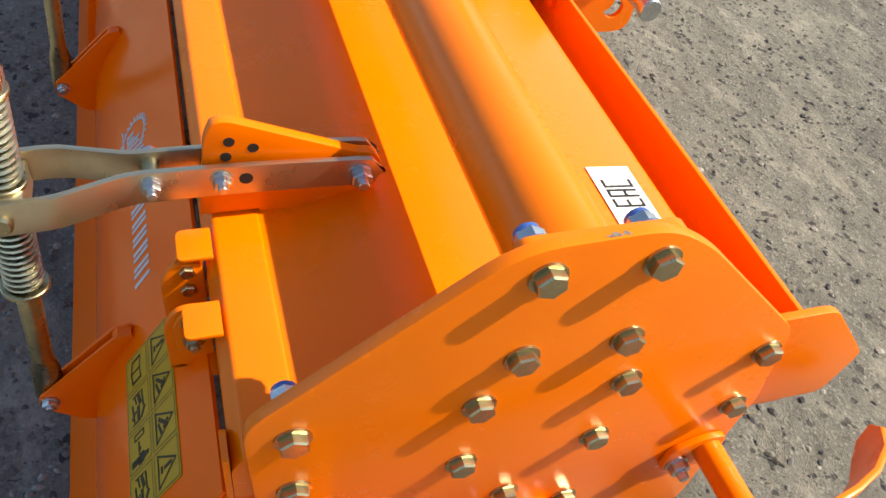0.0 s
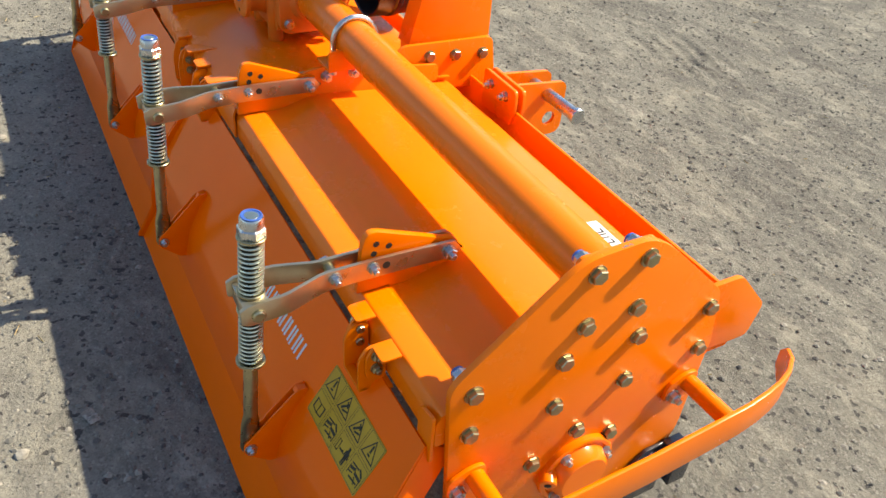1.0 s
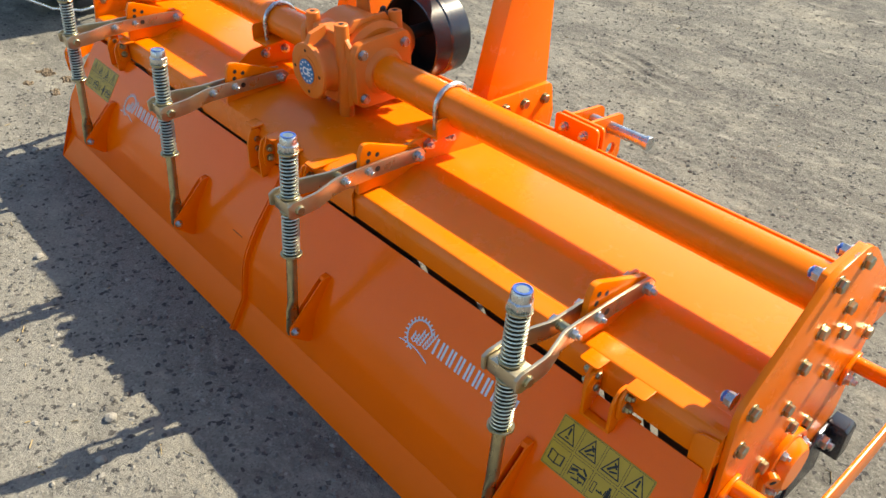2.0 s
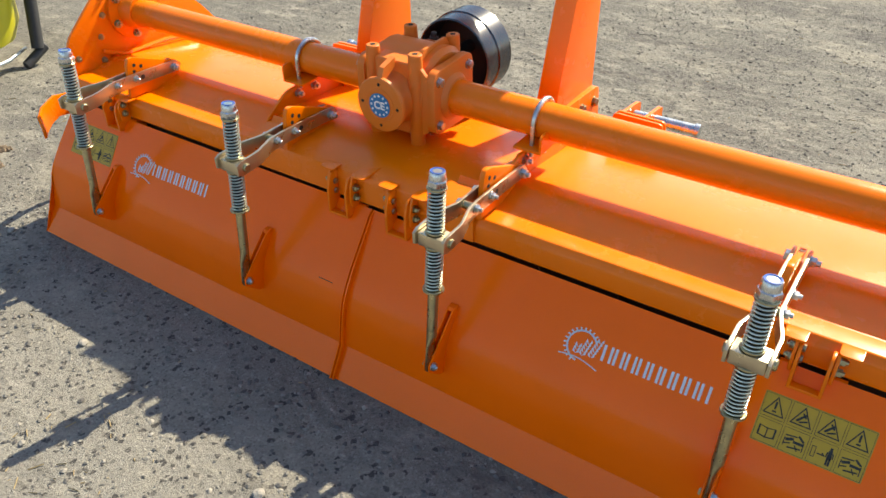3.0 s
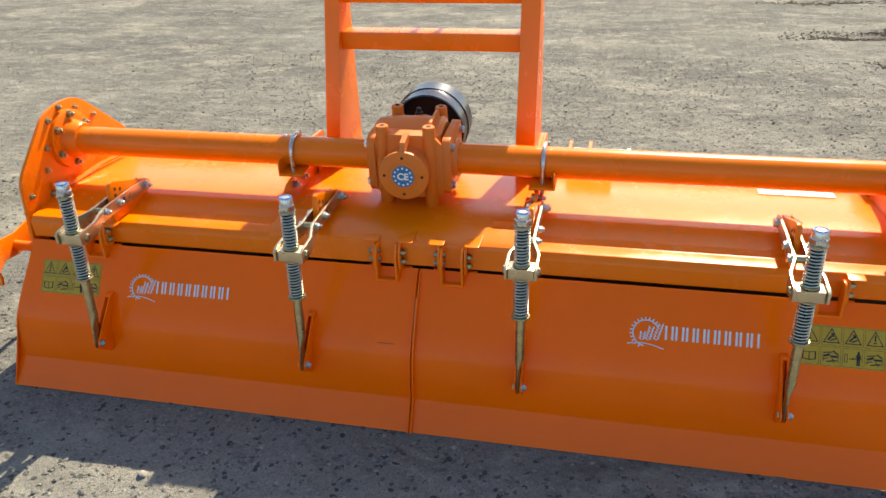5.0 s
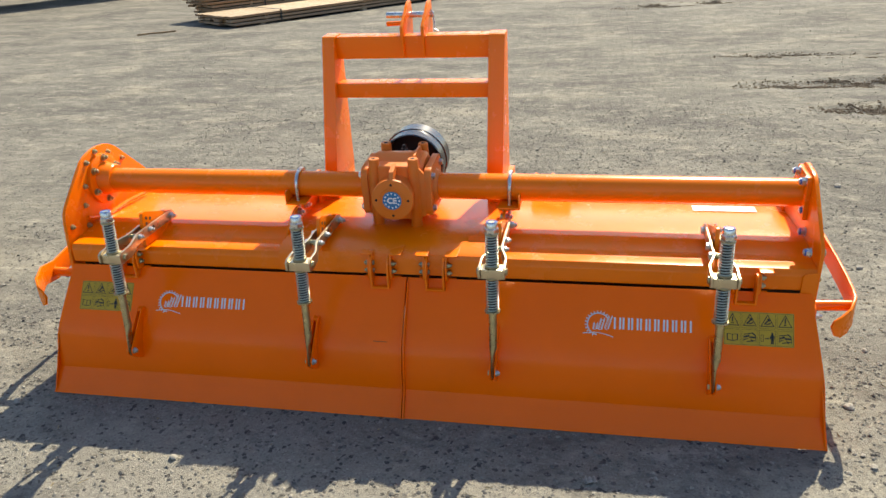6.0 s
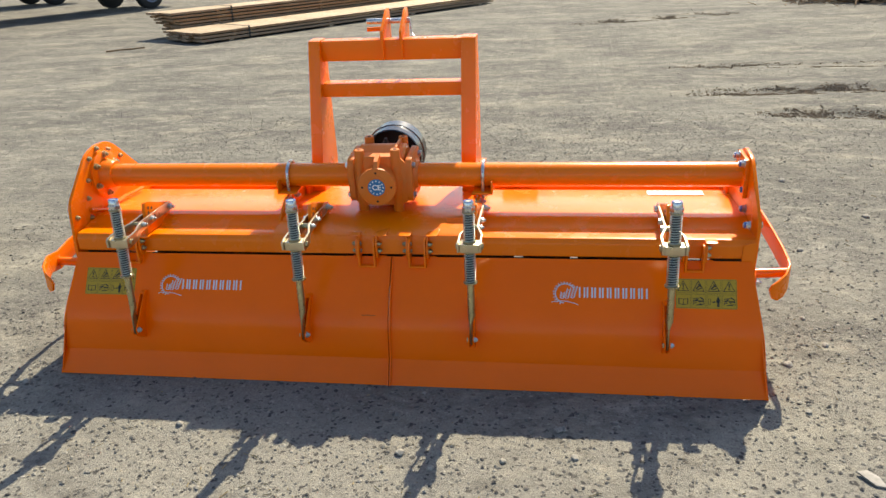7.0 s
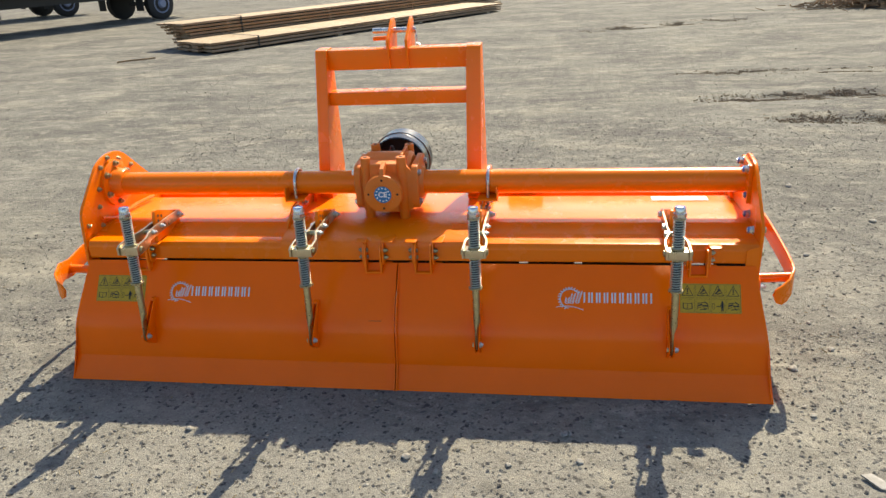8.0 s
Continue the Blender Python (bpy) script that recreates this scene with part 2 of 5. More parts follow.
def sweep(bm, path, section, tall=None):
    """A section of (side, up) carried along a path of points; up stays near z. tall: the section's height at each point."""
    pts = [Vector(p) for p in path]
    rings = []
    for i, p in enumerate(pts):
        d = (pts[min(i + 1, len(pts) - 1)] - pts[max(i - 1, 0)]).normalized()
        side = d.cross(Vector((0, 0, 1)))
        side = side.normalized() if side.length > 1e-4 else Vector((1, 0, 0))
        up = side.cross(d).normalized()
        rings.append([bm.verts.new(p + side * a + up * b * (tall[i] if tall else 1)) for a, b in section])
    k = len(section)
    for a, b in zip(rings, rings[1:]):
        for i in range(k):
            bm.faces.new((a[i], a[(i + 1) % k], b[(i + 1) % k], b[i]))
    bm.faces.new(rings[0][::-1])
    bm.faces.new(rings[-1])


def ring_section(r, n=8):
    return [(r * math.cos(2 * math.pi * i / n), r * math.sin(2 * math.pi * i / n)) for i in range(n)]


def soften(bm, width, segments=2):
    """Rounds every sharp edge a little."""
    bmesh.ops.recalc_face_normals(bm, faces=bm.faces)
    sharp = [e for e in bm.edges if len(e.link_faces) == 2 and e.calc_face_angle(0) > 0.6]
    bmesh.ops.bevel(bm, geom=sharp, offset=width, segments=segments, profile=0.6, affect="EDGES", clamp_overlap=True)


def part(name, bm, mat, parent=None, label="", smooth=True, bevel=0.0):
    """Links a bmesh as one mesh under a thing or a part."""
    if bevel:
        soften(bm, bevel)
    bmesh.ops.recalc_face_normals(bm, faces=bm.faces)
    me = bpy.data.meshes.new(name)
    bm.to_mesh(me)
    bm.free()
    me.materials.append(mat)
    if smooth:
        me.polygons.foreach_set("use_smooth", [True] * len(me.polygons))
        me.set_sharp_from_angle(angle=radians(32))
    ob = new(name, me)
    ob.parent = parent
    if label:
        tagged(ob, label)
    return ob


def mesh_of(name, bm, mat, bevel=0.0):
    ob = part(name, bm, mat, None, bevel=bevel)
    me = ob.data
    bpy.data.objects.remove(ob)
    return me


def put(name, me, parent, m=None, label=""):
    o = new(name, me)
    o.parent = parent
    if m is not None:
        o.matrix_basis = m
    if label:
        tagged(o, label)
    return o


def written(name, text, size, mat, parent, m, label="", bold=0.0):
    cu = bpy.data.curves.new(name, "FONT")
    cu.body, cu.size, cu.extrude, cu.offset = text, size, 0.0004, bold
    cu.align_x, cu.align_y = "CENTER", "CENTER"
    tmp = bpy.data.objects.new(name, cu)
    scene.collection.objects.link(tmp)
    me = bpy.data.meshes.new_from_object(tmp.evaluated_get(bpy.context.evaluated_depsgraph_get()))
    bpy.data.objects.remove(tmp)
    me.materials.clear()
    me.materials.append(mat)
    return put(name, me, parent, m, label)


# fasteners, each along +x from the face that it sits on
def fastener(af, head, washer, shank=0.0, dome=0.0):
    bm = bmesh.new()
    r = af / 2 / math.cos(math.pi / 6)
    if washer:
        lathe(bm, [(0, washer), (0.0022, washer), (0.0024, washer * 0.6)], (0, 0, 0), (1, 0, 0), 20)
    z = 0.0022 if washer else 0.0
    lathe(bm, [(z, r * 0.96), (z + 0.001, r), (z + head - 0.0015, r), (z + head, r * 0.88)], (0, 0, 0), (1, 0, 0), 6, random.random())
    if shank:
        lathe(bm, [(z + head - 0.001, af * 0.3), (z + head + shank, af * 0.3), (z + head + shank + 0.001, af * 0.25)], (0, 0, 0), (1, 0, 0), 12)
    return bm


BOLT = mesh_of("bolt", fastener(0.021, 0.0085, 0.0145), YELLOW_ZINC)
BOLT_BRIGHT = mesh_of("bolt_bright", fastener(0.019, 0.008, 0.0125), BRIGHT_ZINC)
NUT = mesh_of("nut", fastener(0.019, 0.010, 0.0125, 0.007), BRIGHT_ZINC)
NUT_DULL = mesh_of("nut_dull", fastener(0.014, 0.007, 0.0098, 0.003), YELLOW_ZINC)
NUT_FLAT = mesh_of("nut_flat", fastener(0.015, 0.007, 0.0105, 0.002), BRIGHT_ZINC)
NUT_OLIVE = mesh_of("nut_olive", fastener(0.019, 0.010, 0.0125, 0.006), YELLOW_ZINC)
BOLT_SMALL = mesh_of("bolt_small", fastener(0.013, 0.005, 0.0), YELLOW_ZINC)
NUT_SMALL = mesh_of("nut_small", fastener(0.015, 0.008, 0.0105, 0.005), BRIGHT_ZINC)


def lock_nut_mesh():
    bm = fastener(0.021, 0.012, 0.0145, 0.006)
    me = mesh_of("lock_nut", bm, BRIGHT_ZINC)
    return me


LOCK_NUT = lock_nut_mesh()
ALONG_X, AGAINST_X = pose(0, 0, 0), pose(0, 0, 0, 0, 0, 180)
AGAINST_Y = pose(0, 0, 0, 0, 0, -90)
DOWN = pose(0, 0, 0, 0, 90, 0)

# ---- ground ----


RUTS = ((3.95, 6.34, 2.0, 0.075, -0.03), (3.1, 5.1, 1.25, 0.11, 0.08), (2.95, 4.05, 0.75, 0.10, -0.1), (2.1, 11.4, 1.2, 0.16, 0.42))


def rut(x, y):
    """Wheel ruts and scuffs pressed into the yard, as depth in metres."""
    h = 0.0
    for cx, cy, lx, wy, tilt in RUTS:
        u, v = (x - cx), (y - cy) - tilt * (x - cx)
        h += math.exp(-(u / lx) ** 4) * (-0.03 * math.exp(-(v / wy) ** 2) + 0.025 * math.exp(-((v - wy * 1.9) / wy) ** 2))
    # short prints of a tyre's lugs
    u, v = x + 0.6, y - 2.45
    print_depth = math.exp(-(u / 0.22) ** 4 - (v / 0.16) ** 4)
    h += 0.006 * print_depth * math.sin((v + 0.25 * u + 0.006 * math.sin(u * 19)) * 78)
    return h


def level(x, y):
    p = Vector((x, y, 0))
    far = min(1.0, max(0.0, (abs(x) + abs(y) - 3) / 30))
    near = math.exp(-((x / 1.7) ** 4 + ((y - 0.3) / 0.9) ** 4))
    big = noise.noise(p * 0.35) * 0.02 * (1 - near)
    small = noise.noise(p * 4.0) * 0.004 + noise.noise(p * 13.0) * 0.003 + noise.noise(p * 27.0) * 0.0035 + noise.noise(p * 61.0) * 0.0022
    ragged = 1 + 0.8 * noise.noise(Vector((x * 5, y * 9, 3)))
    return (big + small + rut(x, y) * ragged) * (1 - far) - 0.002


def ground():
    n = 640
    s = np.linspace(-1, 1, n)
    xs = 0.6 + 2.6 * s + 700 * s ** 9
    ys = 1.5 + 3.8 * s + 700 * s ** 9
    verts = [(x, y, level(x, y)) for y in ys for x in xs]
    faces = [(j * n + i, j * n + i + 1, (j + 1) * n + i + 1, (j + 1) * n + i) for j in range(n - 1) for i in range(n - 1)]
    me = bpy.data.meshes.new("ground")
    me.from_pydata(verts, [], faces)
    me.materials.append(GRAVEL)
    me.polygons.foreach_set("use_smooth", [True] * len(me.polygons))
    return tagged(new("ground", me), "pale grey packed gravel yard with dust and wheel ruts", "ground", kind="structure")


ground()

# ---- rotary tiller ----
# Built in its own upright axes; it leans back a little on the uneven yard.
LEAN_BACK = pose(0, 0, -0.008, 3.2, 0, 0)
tiller = new("rotary_tiller")
tiller.matrix_basis = LEAN_BACK
tagged(tiller, "orange painted tractor rotary tiller resting on gravel yard", "rotary tiller")

XC = -0.075           # the line of gearbox and mast
TUBE_Y, TUBE_Z, TUBE_R = 0.468, 0.586, 0.042
FLANGE_Z = 0.592
STRUTS = (-0.877, -0.28, 0.277, 0.886)

# hood: deck, valley behind it and front flange
bm = bmesh.new()
sheet(bm, [(0.2622, 0.40), (0.2622, 0.4512), (0.296, 0.4519), (0.304, 0.4537), (0.356, 0.4675), (0.366, 0.4692), (0.708, 0.433), (0.716, 0.4285), (0.720, 0.35)], -1.1565, 1.1565, 0.004)
deck = part("deck", bm, ORANGE_PAINT, tiller, "orange sheet steel hood with a folded valley")
bm = bmesh.new()
sheet(bm, [(0.718, 0.34), (0.777, 0.338), (0.785, 0.345), (0.785, 0.438)], -1.1575, 1.1482, 0.006)
part("front_flange", bm, ORANGE_PAINT, tiller, bevel=0.0012)

# rear square beam
bm = bmesh.new()
slab(bm, rounded([(0.206, 0.394), (0.262, 0.394), (0.262, 0.457), (0.2175, 0.457), (0.206, 0.440)], [0.007, 0.007, 0.004, 0.004, 0.006], 4), "x", -1.148, 1.1572)
part("rear_beam", bm, ORANGE_PAINT, tiller)

# added dark sheets below the beam, standing for the shade inside the hinge gap
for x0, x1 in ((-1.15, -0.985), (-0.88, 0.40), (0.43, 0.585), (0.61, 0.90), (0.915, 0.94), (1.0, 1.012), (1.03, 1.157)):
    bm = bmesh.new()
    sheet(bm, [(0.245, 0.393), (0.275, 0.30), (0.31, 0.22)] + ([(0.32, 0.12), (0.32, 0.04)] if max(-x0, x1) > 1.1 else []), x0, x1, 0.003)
    part("gap_shade_sheet", bm, DARK_STEEL_AND_SHADE, tiller, "dark sheet added for the shade in the hinge gap")

# middle cover from the beam up under the gearbox
bm = bmesh.new()
sheet(bm, [(0.2035, 0.40), (0.2035, 0.452), (0.209, 0.463), (0.222, 0.4685), (0.36, 0.4755), (0.40, 0.475), (0.60, 0.4625), (0.716, 0.446)], -0.415, 0.268, 0.004)
part("middle_cover", bm, ORANGE_PAINT, tiller, "flat orange cover plate below the gearbox")

# side gussets that carry tube clamps and mast
for x in (-0.418, 0.272):
    bm = bmesh.new()
    slab(bm, rounded([(0.255, 0.45), (0.30, 0.49), (0.365, 0.528), (0.50, 0.536), (0.56, 0.528), (0.60, 0.50), (0.68, 0.49), (0.68, 0.45)], 0.012), "x", x - 0.004, x + 0.004)
    g = part("gusset", bm, ORANGE_PAINT, tiller, bevel=0.001)
    for y, z in ((0.405, 0.51), (0.468, 0.509)):
        put("bolt", NUT, g, Matrix.Translation((x + 0.004, y, z)) @ ALONG_X)
        put("bolt", BOLT, g, Matrix.Translation((x - 0.004, y, z)) @ AGAINST_X)
    bm = bmesh.new()
    sheet(bm, [(0.255, 0.458), (0.285, 0.462), (0.302, 0.488)], x + (0.012 if x < 0 else -0.10), x + (0.10 if x < 0 else -0.012), 0.004)
    part("corner_gusset", bm, ORANGE_PAINT, tiller)

# clamp saddles and the zinc u-bolts over the tube
for x in (-0.418, 0.285):
    bm = bmesh.new()
    box(bm, (x - 0.035, 0.395, 0.5365), (x + 0.035, 0.545, 0.5435))
    lip = x + 0.029 if x > 0 else x - 0.035
    slab(bm, rounded([(0.395, 0.5425), (0.545, 0.5425), (0.545, 0.556), (0.47, 0.560), (0.425, 0.583), (0.395, 0.583)], [0, 0, 0.004, 0.01, 0.01, 0.012]), "x", lip, lip + 0.006)
    part("clamp_saddle", bm, ORANGE_PAINT, tiller, bevel=0.002)
    path = [(x, TUBE_Y - 0.0485, 0.515), (x, TUBE_Y - 0.0485, 0.56)]
    path += [(x, TUBE_Y - 0.0485 * math.cos(a), TUBE_Z + 0.0485 * math.sin(a)) for a in np.linspace(0, math.pi, 19)]
    path += [(x, TUBE_Y + 0.0485, 0.56), (x, TUBE_Y + 0.0485, 0.515)]
    bm = bmesh.new()
    rings = []
    pts = [Vector(p) for p in path]
    for i, p in enumerate(pts):
        d = (pts[min(i + 1, len(pts) - 1)] - pts[max(i - 1, 0)]).normalized()
        side, up = Vector((1, 0, 0)), Vector((1, 0, 0)).cross(d)
        rings.append([bm.verts.new(p + (side * a + up * b)) for a, b in ring_section(0.0058, 10)])
    for a, b in zip(rings, rings[1:]):
        for i in range(10):
            bm.faces.new((a[i], a[(i + 1) % 10], b[(i + 1) % 10], b[i]))
    bm.faces.new(rings[0][::-1])
    bm.faces.new(rings[-1])
    u = part("u_bolt", bm, BRIGHT_ZINC, tiller, "bright zinc u-bolt round the cross tube")
    for y in (TUBE_Y - 0.0485, TUBE_Y + 0.0485):
        put("nut", NUT_SMALL, u, Matrix.Translation((x, y, 0.5365)) @ DOWN)

# cross tubes
for x0, x1 in ((0.040, 1.157), (-1.15, -0.18)):
    bm = bmesh.new()
    cyl(bm, (x0, TUBE_Y, TUBE_Z), (x1, TUBE_Y, TUBE_Z), TUBE_R, 48)
    t = part("cross_tube", bm, ORANGE_PAINT, tiller, "thick round orange axle tube")
bm = bmesh.new()
lathe(bm, [(0, 0.088), (0.012, 0.088), (0.013, 0.086), (0.014, 0.058), (0.05, 0.050), (0.055, 0.046)], (-1.158, TUBE_Y, FLANGE_Z), (0, TUBE_Y, FLANGE_Z), 40)
tube_flange = part("tube_flange", bm, ORANGE_PAINT, tiller)
for k in range(6):
    a = math.pi * (k + 0.35) / 3
    put("nut", NUT_OLIVE, tube_flange, Matrix.Translation((-1.145, TUBE_Y + 0.073 * math.cos(a), FLANGE_Z + 0.073 * math.sin(a))) @ ALONG_X)
bm = bmesh.new()
slab(bm, rounded([(0.402, 0.52), (0.532, 0.52), (0.532, 0.655), (0.402, 0.655)], 0.012), "x", 1.145, 1.1575)
part("tube_flange", bm, ORANGE_PAINT, tiller, bevel=0.001)

# ---- end plates ----
RIGHT_OUTLINE = rounded([(0.234, 0.06), (0.226, 0.30), (0.216, 0.514), (0.398, 0.666), (0.505, 0.669), (0.545, 0.645), (0.684, 0.515), (0.705, 0.40), (0.702, 0.33), (0.70, 0.17), (0.62, 0.06), (0.40, 0.03)],
                        [0.03, 0.0, 0.02, 0.03, 0.03, 0.03, 0.012, 0.0, 0.0, 0.04, 0.06, 0.03])
bm = bmesh.new()
slab(bm, RIGHT_OUTLINE, "x", 1.158, 1.169)
end_plate = part("end_plate", bm, ORANGE_PAINT, tiller, "thick orange end plate with many hexagon bolts", bevel=0.0015)
for y, z in ((0.506, 0.639), (0.420, 0.639), (0.5085, 0.5495), (0.421, 0.548), (0.252, 0.493), (0.252, 0.4125), (0.529, 0.486), (0.526, 0.396), (0.397, 0.490), (0.396, 0.398), (0.669, 0.488)):
    put("bolt", BOLT, end_plate, Matrix.Translation((1.169, y, z)) @ pose(0, 0, 0, random.uniform(0, 60), 0, 0))
put("bolt", BOLT, end_plate, Matrix.Translation((1.169, 0.675, 0.399)) @ pose(0, 0, 0, 20, 0, 0))
for x, y, z in ((1.145, 0.420, 0.639), (1.145, 0.506, 0.640), (1.142, 0.252, 0.493), (1.158, 0.397, 0.490), (1.158, 0.421, 0.548)):
    put("nut", LOCK_NUT, end_plate, Matrix.Translation((x, y, z)) @ AGAINST_X)
    bm = bmesh.new()
    lathe(bm, [(0, 0.0105), (0.005, 0.0098), (0.0052, 0.006)], (x - 0.0128, y, z), (x - 1, y, z), 16)
    part("nylon_ring", bm, NYLON, end_plate, "blue nylon insert of a lock nut")

# paint knocked off the plate's upper edge
for y0, y1, z0, z1 in ((0.455, 0.474, 0.6677, 0.6681),):
    bm = bmesh.new()
    rng = random.Random(int(y0 * 1000))
    n = 9
    near = [(1.168 - rng.uniform(0, 0.002), y0 + (y1 - y0) * k / n) for k in range(n + 1)]
    far = [(1.1625 + rng.uniform(0, 0.004), y0 + (y1 - y0) * k / n) for k in range(n + 1)]
    far[0], far[-1] = near[0], near[-1]
    top = [bm.verts.new((x, y, z0 + (z1 - z0) * (y - y0) / (y1 - y0) + 0.0004)) for x, y in near + far[-2:0:-1]]
    low = [bm.verts.new((v.co.x, v.co.y, v.co.z - 0.001)) for v in top]
    bm.faces.new(top)
    for k in range(len(top)):
        bm.faces.new((top[k], low[k], low[(k + 1) % len(top)], top[(k + 1) % len(top)]))
    part("chipped_paint", bm, PRIMER, end_plate, "patch of chipped paint down to grey primer", smooth=False)

# ear at the front of the plate
bm = bmesh.new()
slab(bm, rounded([(0.67, 0.512), (0.745, 0.512), (0.826, 0.425), (0.812, 0.358), (0.71, 0.362), (0.67, 0.35)], [0.0, 0.015, 0.012, 0.014, 0.02, 0.0]), "x", 1.1485, 1.1575)
part("front_ear", bm, ORANGE_PAINT, tiller, bevel=0.0015)

# folded lip that closes the beam's end beside the plate
bm = bmesh.new()
slab(bm, rounded([(1.118, 0.362), (1.1572, 0.362), (1.1572, 0.456), (1.126, 0.450), (1.118, 0.44)], 0.006), "y", 0.200, 0.2056)
lip = part("end_lip", bm, ORANGE_PAINT, tiller, bevel=0.001)

LEFT_OUTLINE = rounded([(0.214, 0.06), (0.206, 0.39), (0.229, 0.556), (0.385, 0.69), (0.46, 0.707), (0.53, 0.70), (0.575, 0.677), (0.735, 0.53), (0.80, 0.45), (0.79, 0.37), (0.71, 0.36), (0.70, 0.17), (0.62, 0.06), (0.40, 0.03)],
                       [0.03, 0.0, 0.03, 0.03, 0.03, 0.03, 0.03, 0.02, 0.02, 0.02, 0.02, 0.04, 0.06, 0.03])
bm = bmesh.new()
slab(bm, LEFT_OUTLINE, "x", -1.169, -1.158)
left_plate = part("end_plate", bm, ORANGE_PAINT, tiller, "thick orange end plate beside the tube flange", bevel=0.0015)
for y, z in ((0.458, 0.693), (0.527, 0.668), (0.40, 0.672), (0.364, 0.60), (0.341, 0.54), (0.332, 0.471), (0.60, 0.62), (0.62, 0.54), (0.25, 0.50)):
    put("nut", NUT_DULL, left_plate, Matrix.Translation((-1.158, y, z)) @ ALONG_X)
# weld fillet where hood meets the left plate
bm = bmesh.new()
sweep(bm, [(-1.149, 0.33, 0.50), (-1.140, 0.40, 0.472), (-1.138, 0.55, 0.471), (-1.138, 0.68, 0.457)], ring_section(0.007, 6))
part("weld_bead", bm, ORANGE_PAINT, tiller)

# bearing housing low on the right plate
bm = bmesh.new()
lathe(bm, [(0, 0.071), (0.009, 0.071), (0.0115, 0.068), (0.0115, 0.062), (0.008, 0.059), (0.009, 0.055), (0.027, 0.048), (0.031, 0.043), (0.0315, 0.02)], (1.169, 0.468, 0.215), (2, 0.468, 0.215), 40)
housing = part("bearing_housing", bm, ORANGE_PAINT, tiller, "domed orange bearing cap with grease boss", bevel=0.0)
bm = bmesh.new()
cyl(bm, (1.170, 0.414, 0.233), (1.191, 0.401, 0.227), 0.0145, 20, 0.002)
part("grease_boss", bm, ORANGE_PAINT, housing)
bm = bmesh.new()
cyl(bm, (1.1900, 0.4016, 0.2273), (1.1916, 0.4006, 0.2268), 0.006, 12)
part("plug_hole", bm, HOLE, housing)
for k in range(3):
    a = math.radians(22 + 102 * k)
    put("bolt", NUT_SMALL, housing, Matrix.Translation((1.1785, 0.468 + 0.056 * math.cos(a), 0.215 + 0.056 * math.sin(a))))
for y, z in ((0.453, 0.315), (0.527, 0.271), (0.376, 0.274)):
    put("bolt", BOLT, housing, Matrix.Translation((1.169, y, z)))

# black foot bracket low at the front of the end plate
bm = bmesh.new()
slab(bm, rounded([(0.56, 0.02), (0.69, 0.02), (0.69, 0.165), (0.628, 0.165), (0.56, 0.09)], 0.006), "x", 1.1705, 1.178)
slab(bm, rounded([(1.1705, 0.085), (1.213, 0.085), (1.213, 0.160), (1.206, 0.168), (1.1705, 0.168)], 0.003), "y", 0.672, 0.712)
shield = part("foot_bracket", bm, BLACK_RUBBER, tiller, "black steel foot bracket with a large nut", bevel=0.002)
bm = fastener(0.026, 0.014, 0.0165, 0.009)
NUT_LARGE = mesh_of("large_nut", bm, BRIGHT_ZINC)
put("nut", NUT_LARGE, shield, Matrix.Translation((1.178, 0.645, 0.138)))

# ---- skid rails ----


def skid(side):
    pts = [(1.198, 0.872, 0.315), (1.213, 0.861, 0.318), (1.235, 0.840, 0.325), (1.254, 0.810, 0.328), (1.266, 0.775, 0.331), (1.275, 0.735, 0.335), (1.281, 0.69, 0.336), (1.284, 0.62, 0.335), (1.287, 0.50, 0.331), (1.287, 0.38, 0.328), (1.286, 0.30, 0.323), (1.279, 0.25, 0.326), (1.265, 0.215, 0.314), (1.243, 0.192, 0.300), (1.224, 0.183, 0.290), (1.212, 0.18, 0.285)]
    section = rounded([(-0.004, -0.035), (0.004, -0.035), (0.004, 0.035), (-0.004, 0.035)], 0.003, 2)
    bm = bmesh.new()
    if side < 0:  # this rail reaches further back
        pts = [(x + (0.018 if y > 0.3 else 0.006), y if y > 0.38 else 0.38 - (0.38 - y) * 1.36, z + (0.01 if y < 0.3 else 0.0)) for x, y, z in pts]
    sweep(bm, [(side * x, y, z) for x, y, z in pts], section, [0.45, 0.9] + [1.0] * 12 + [0.9, 0.45])
    rail = part("skid_rail", bm, ORANGE_PAINT, tiller, "curved flat orange skid rail on two struts")
    for y, z in ((0.675, 0.318), (0.268, 0.31)):
        bm = bmesh.new()
        cyl(bm, (side * 1.169, y, z + 0.005), (side * (1.284 if side > 0 else 1.302), y - 0.002, z + 0.012), 0.0155, 24)
        part("strut", bm, ORANGE_PAINT, rail)
        bm = bmesh.new()
        slab(bm, rounded([(y - 0.045, z - 0.028), (y + 0.018, z - 0.028), (y + 0.018, z + 0.026), (y - 0.01, z + 0.028), (y - 0.045, z + 0.012)], 0.012), "x", side * 1.1695, side * 1.1765)
        part("strut_foot", bm, ORANGE_PAINT, rail, bevel=0.001)
        put("nut", NUT, rail, Matrix.Translation((side * 1.1765, y - 0.03, z - 0.012)) @ (ALONG_X if side > 0 else AGAINST_X))


skid(1)
skid(-1)

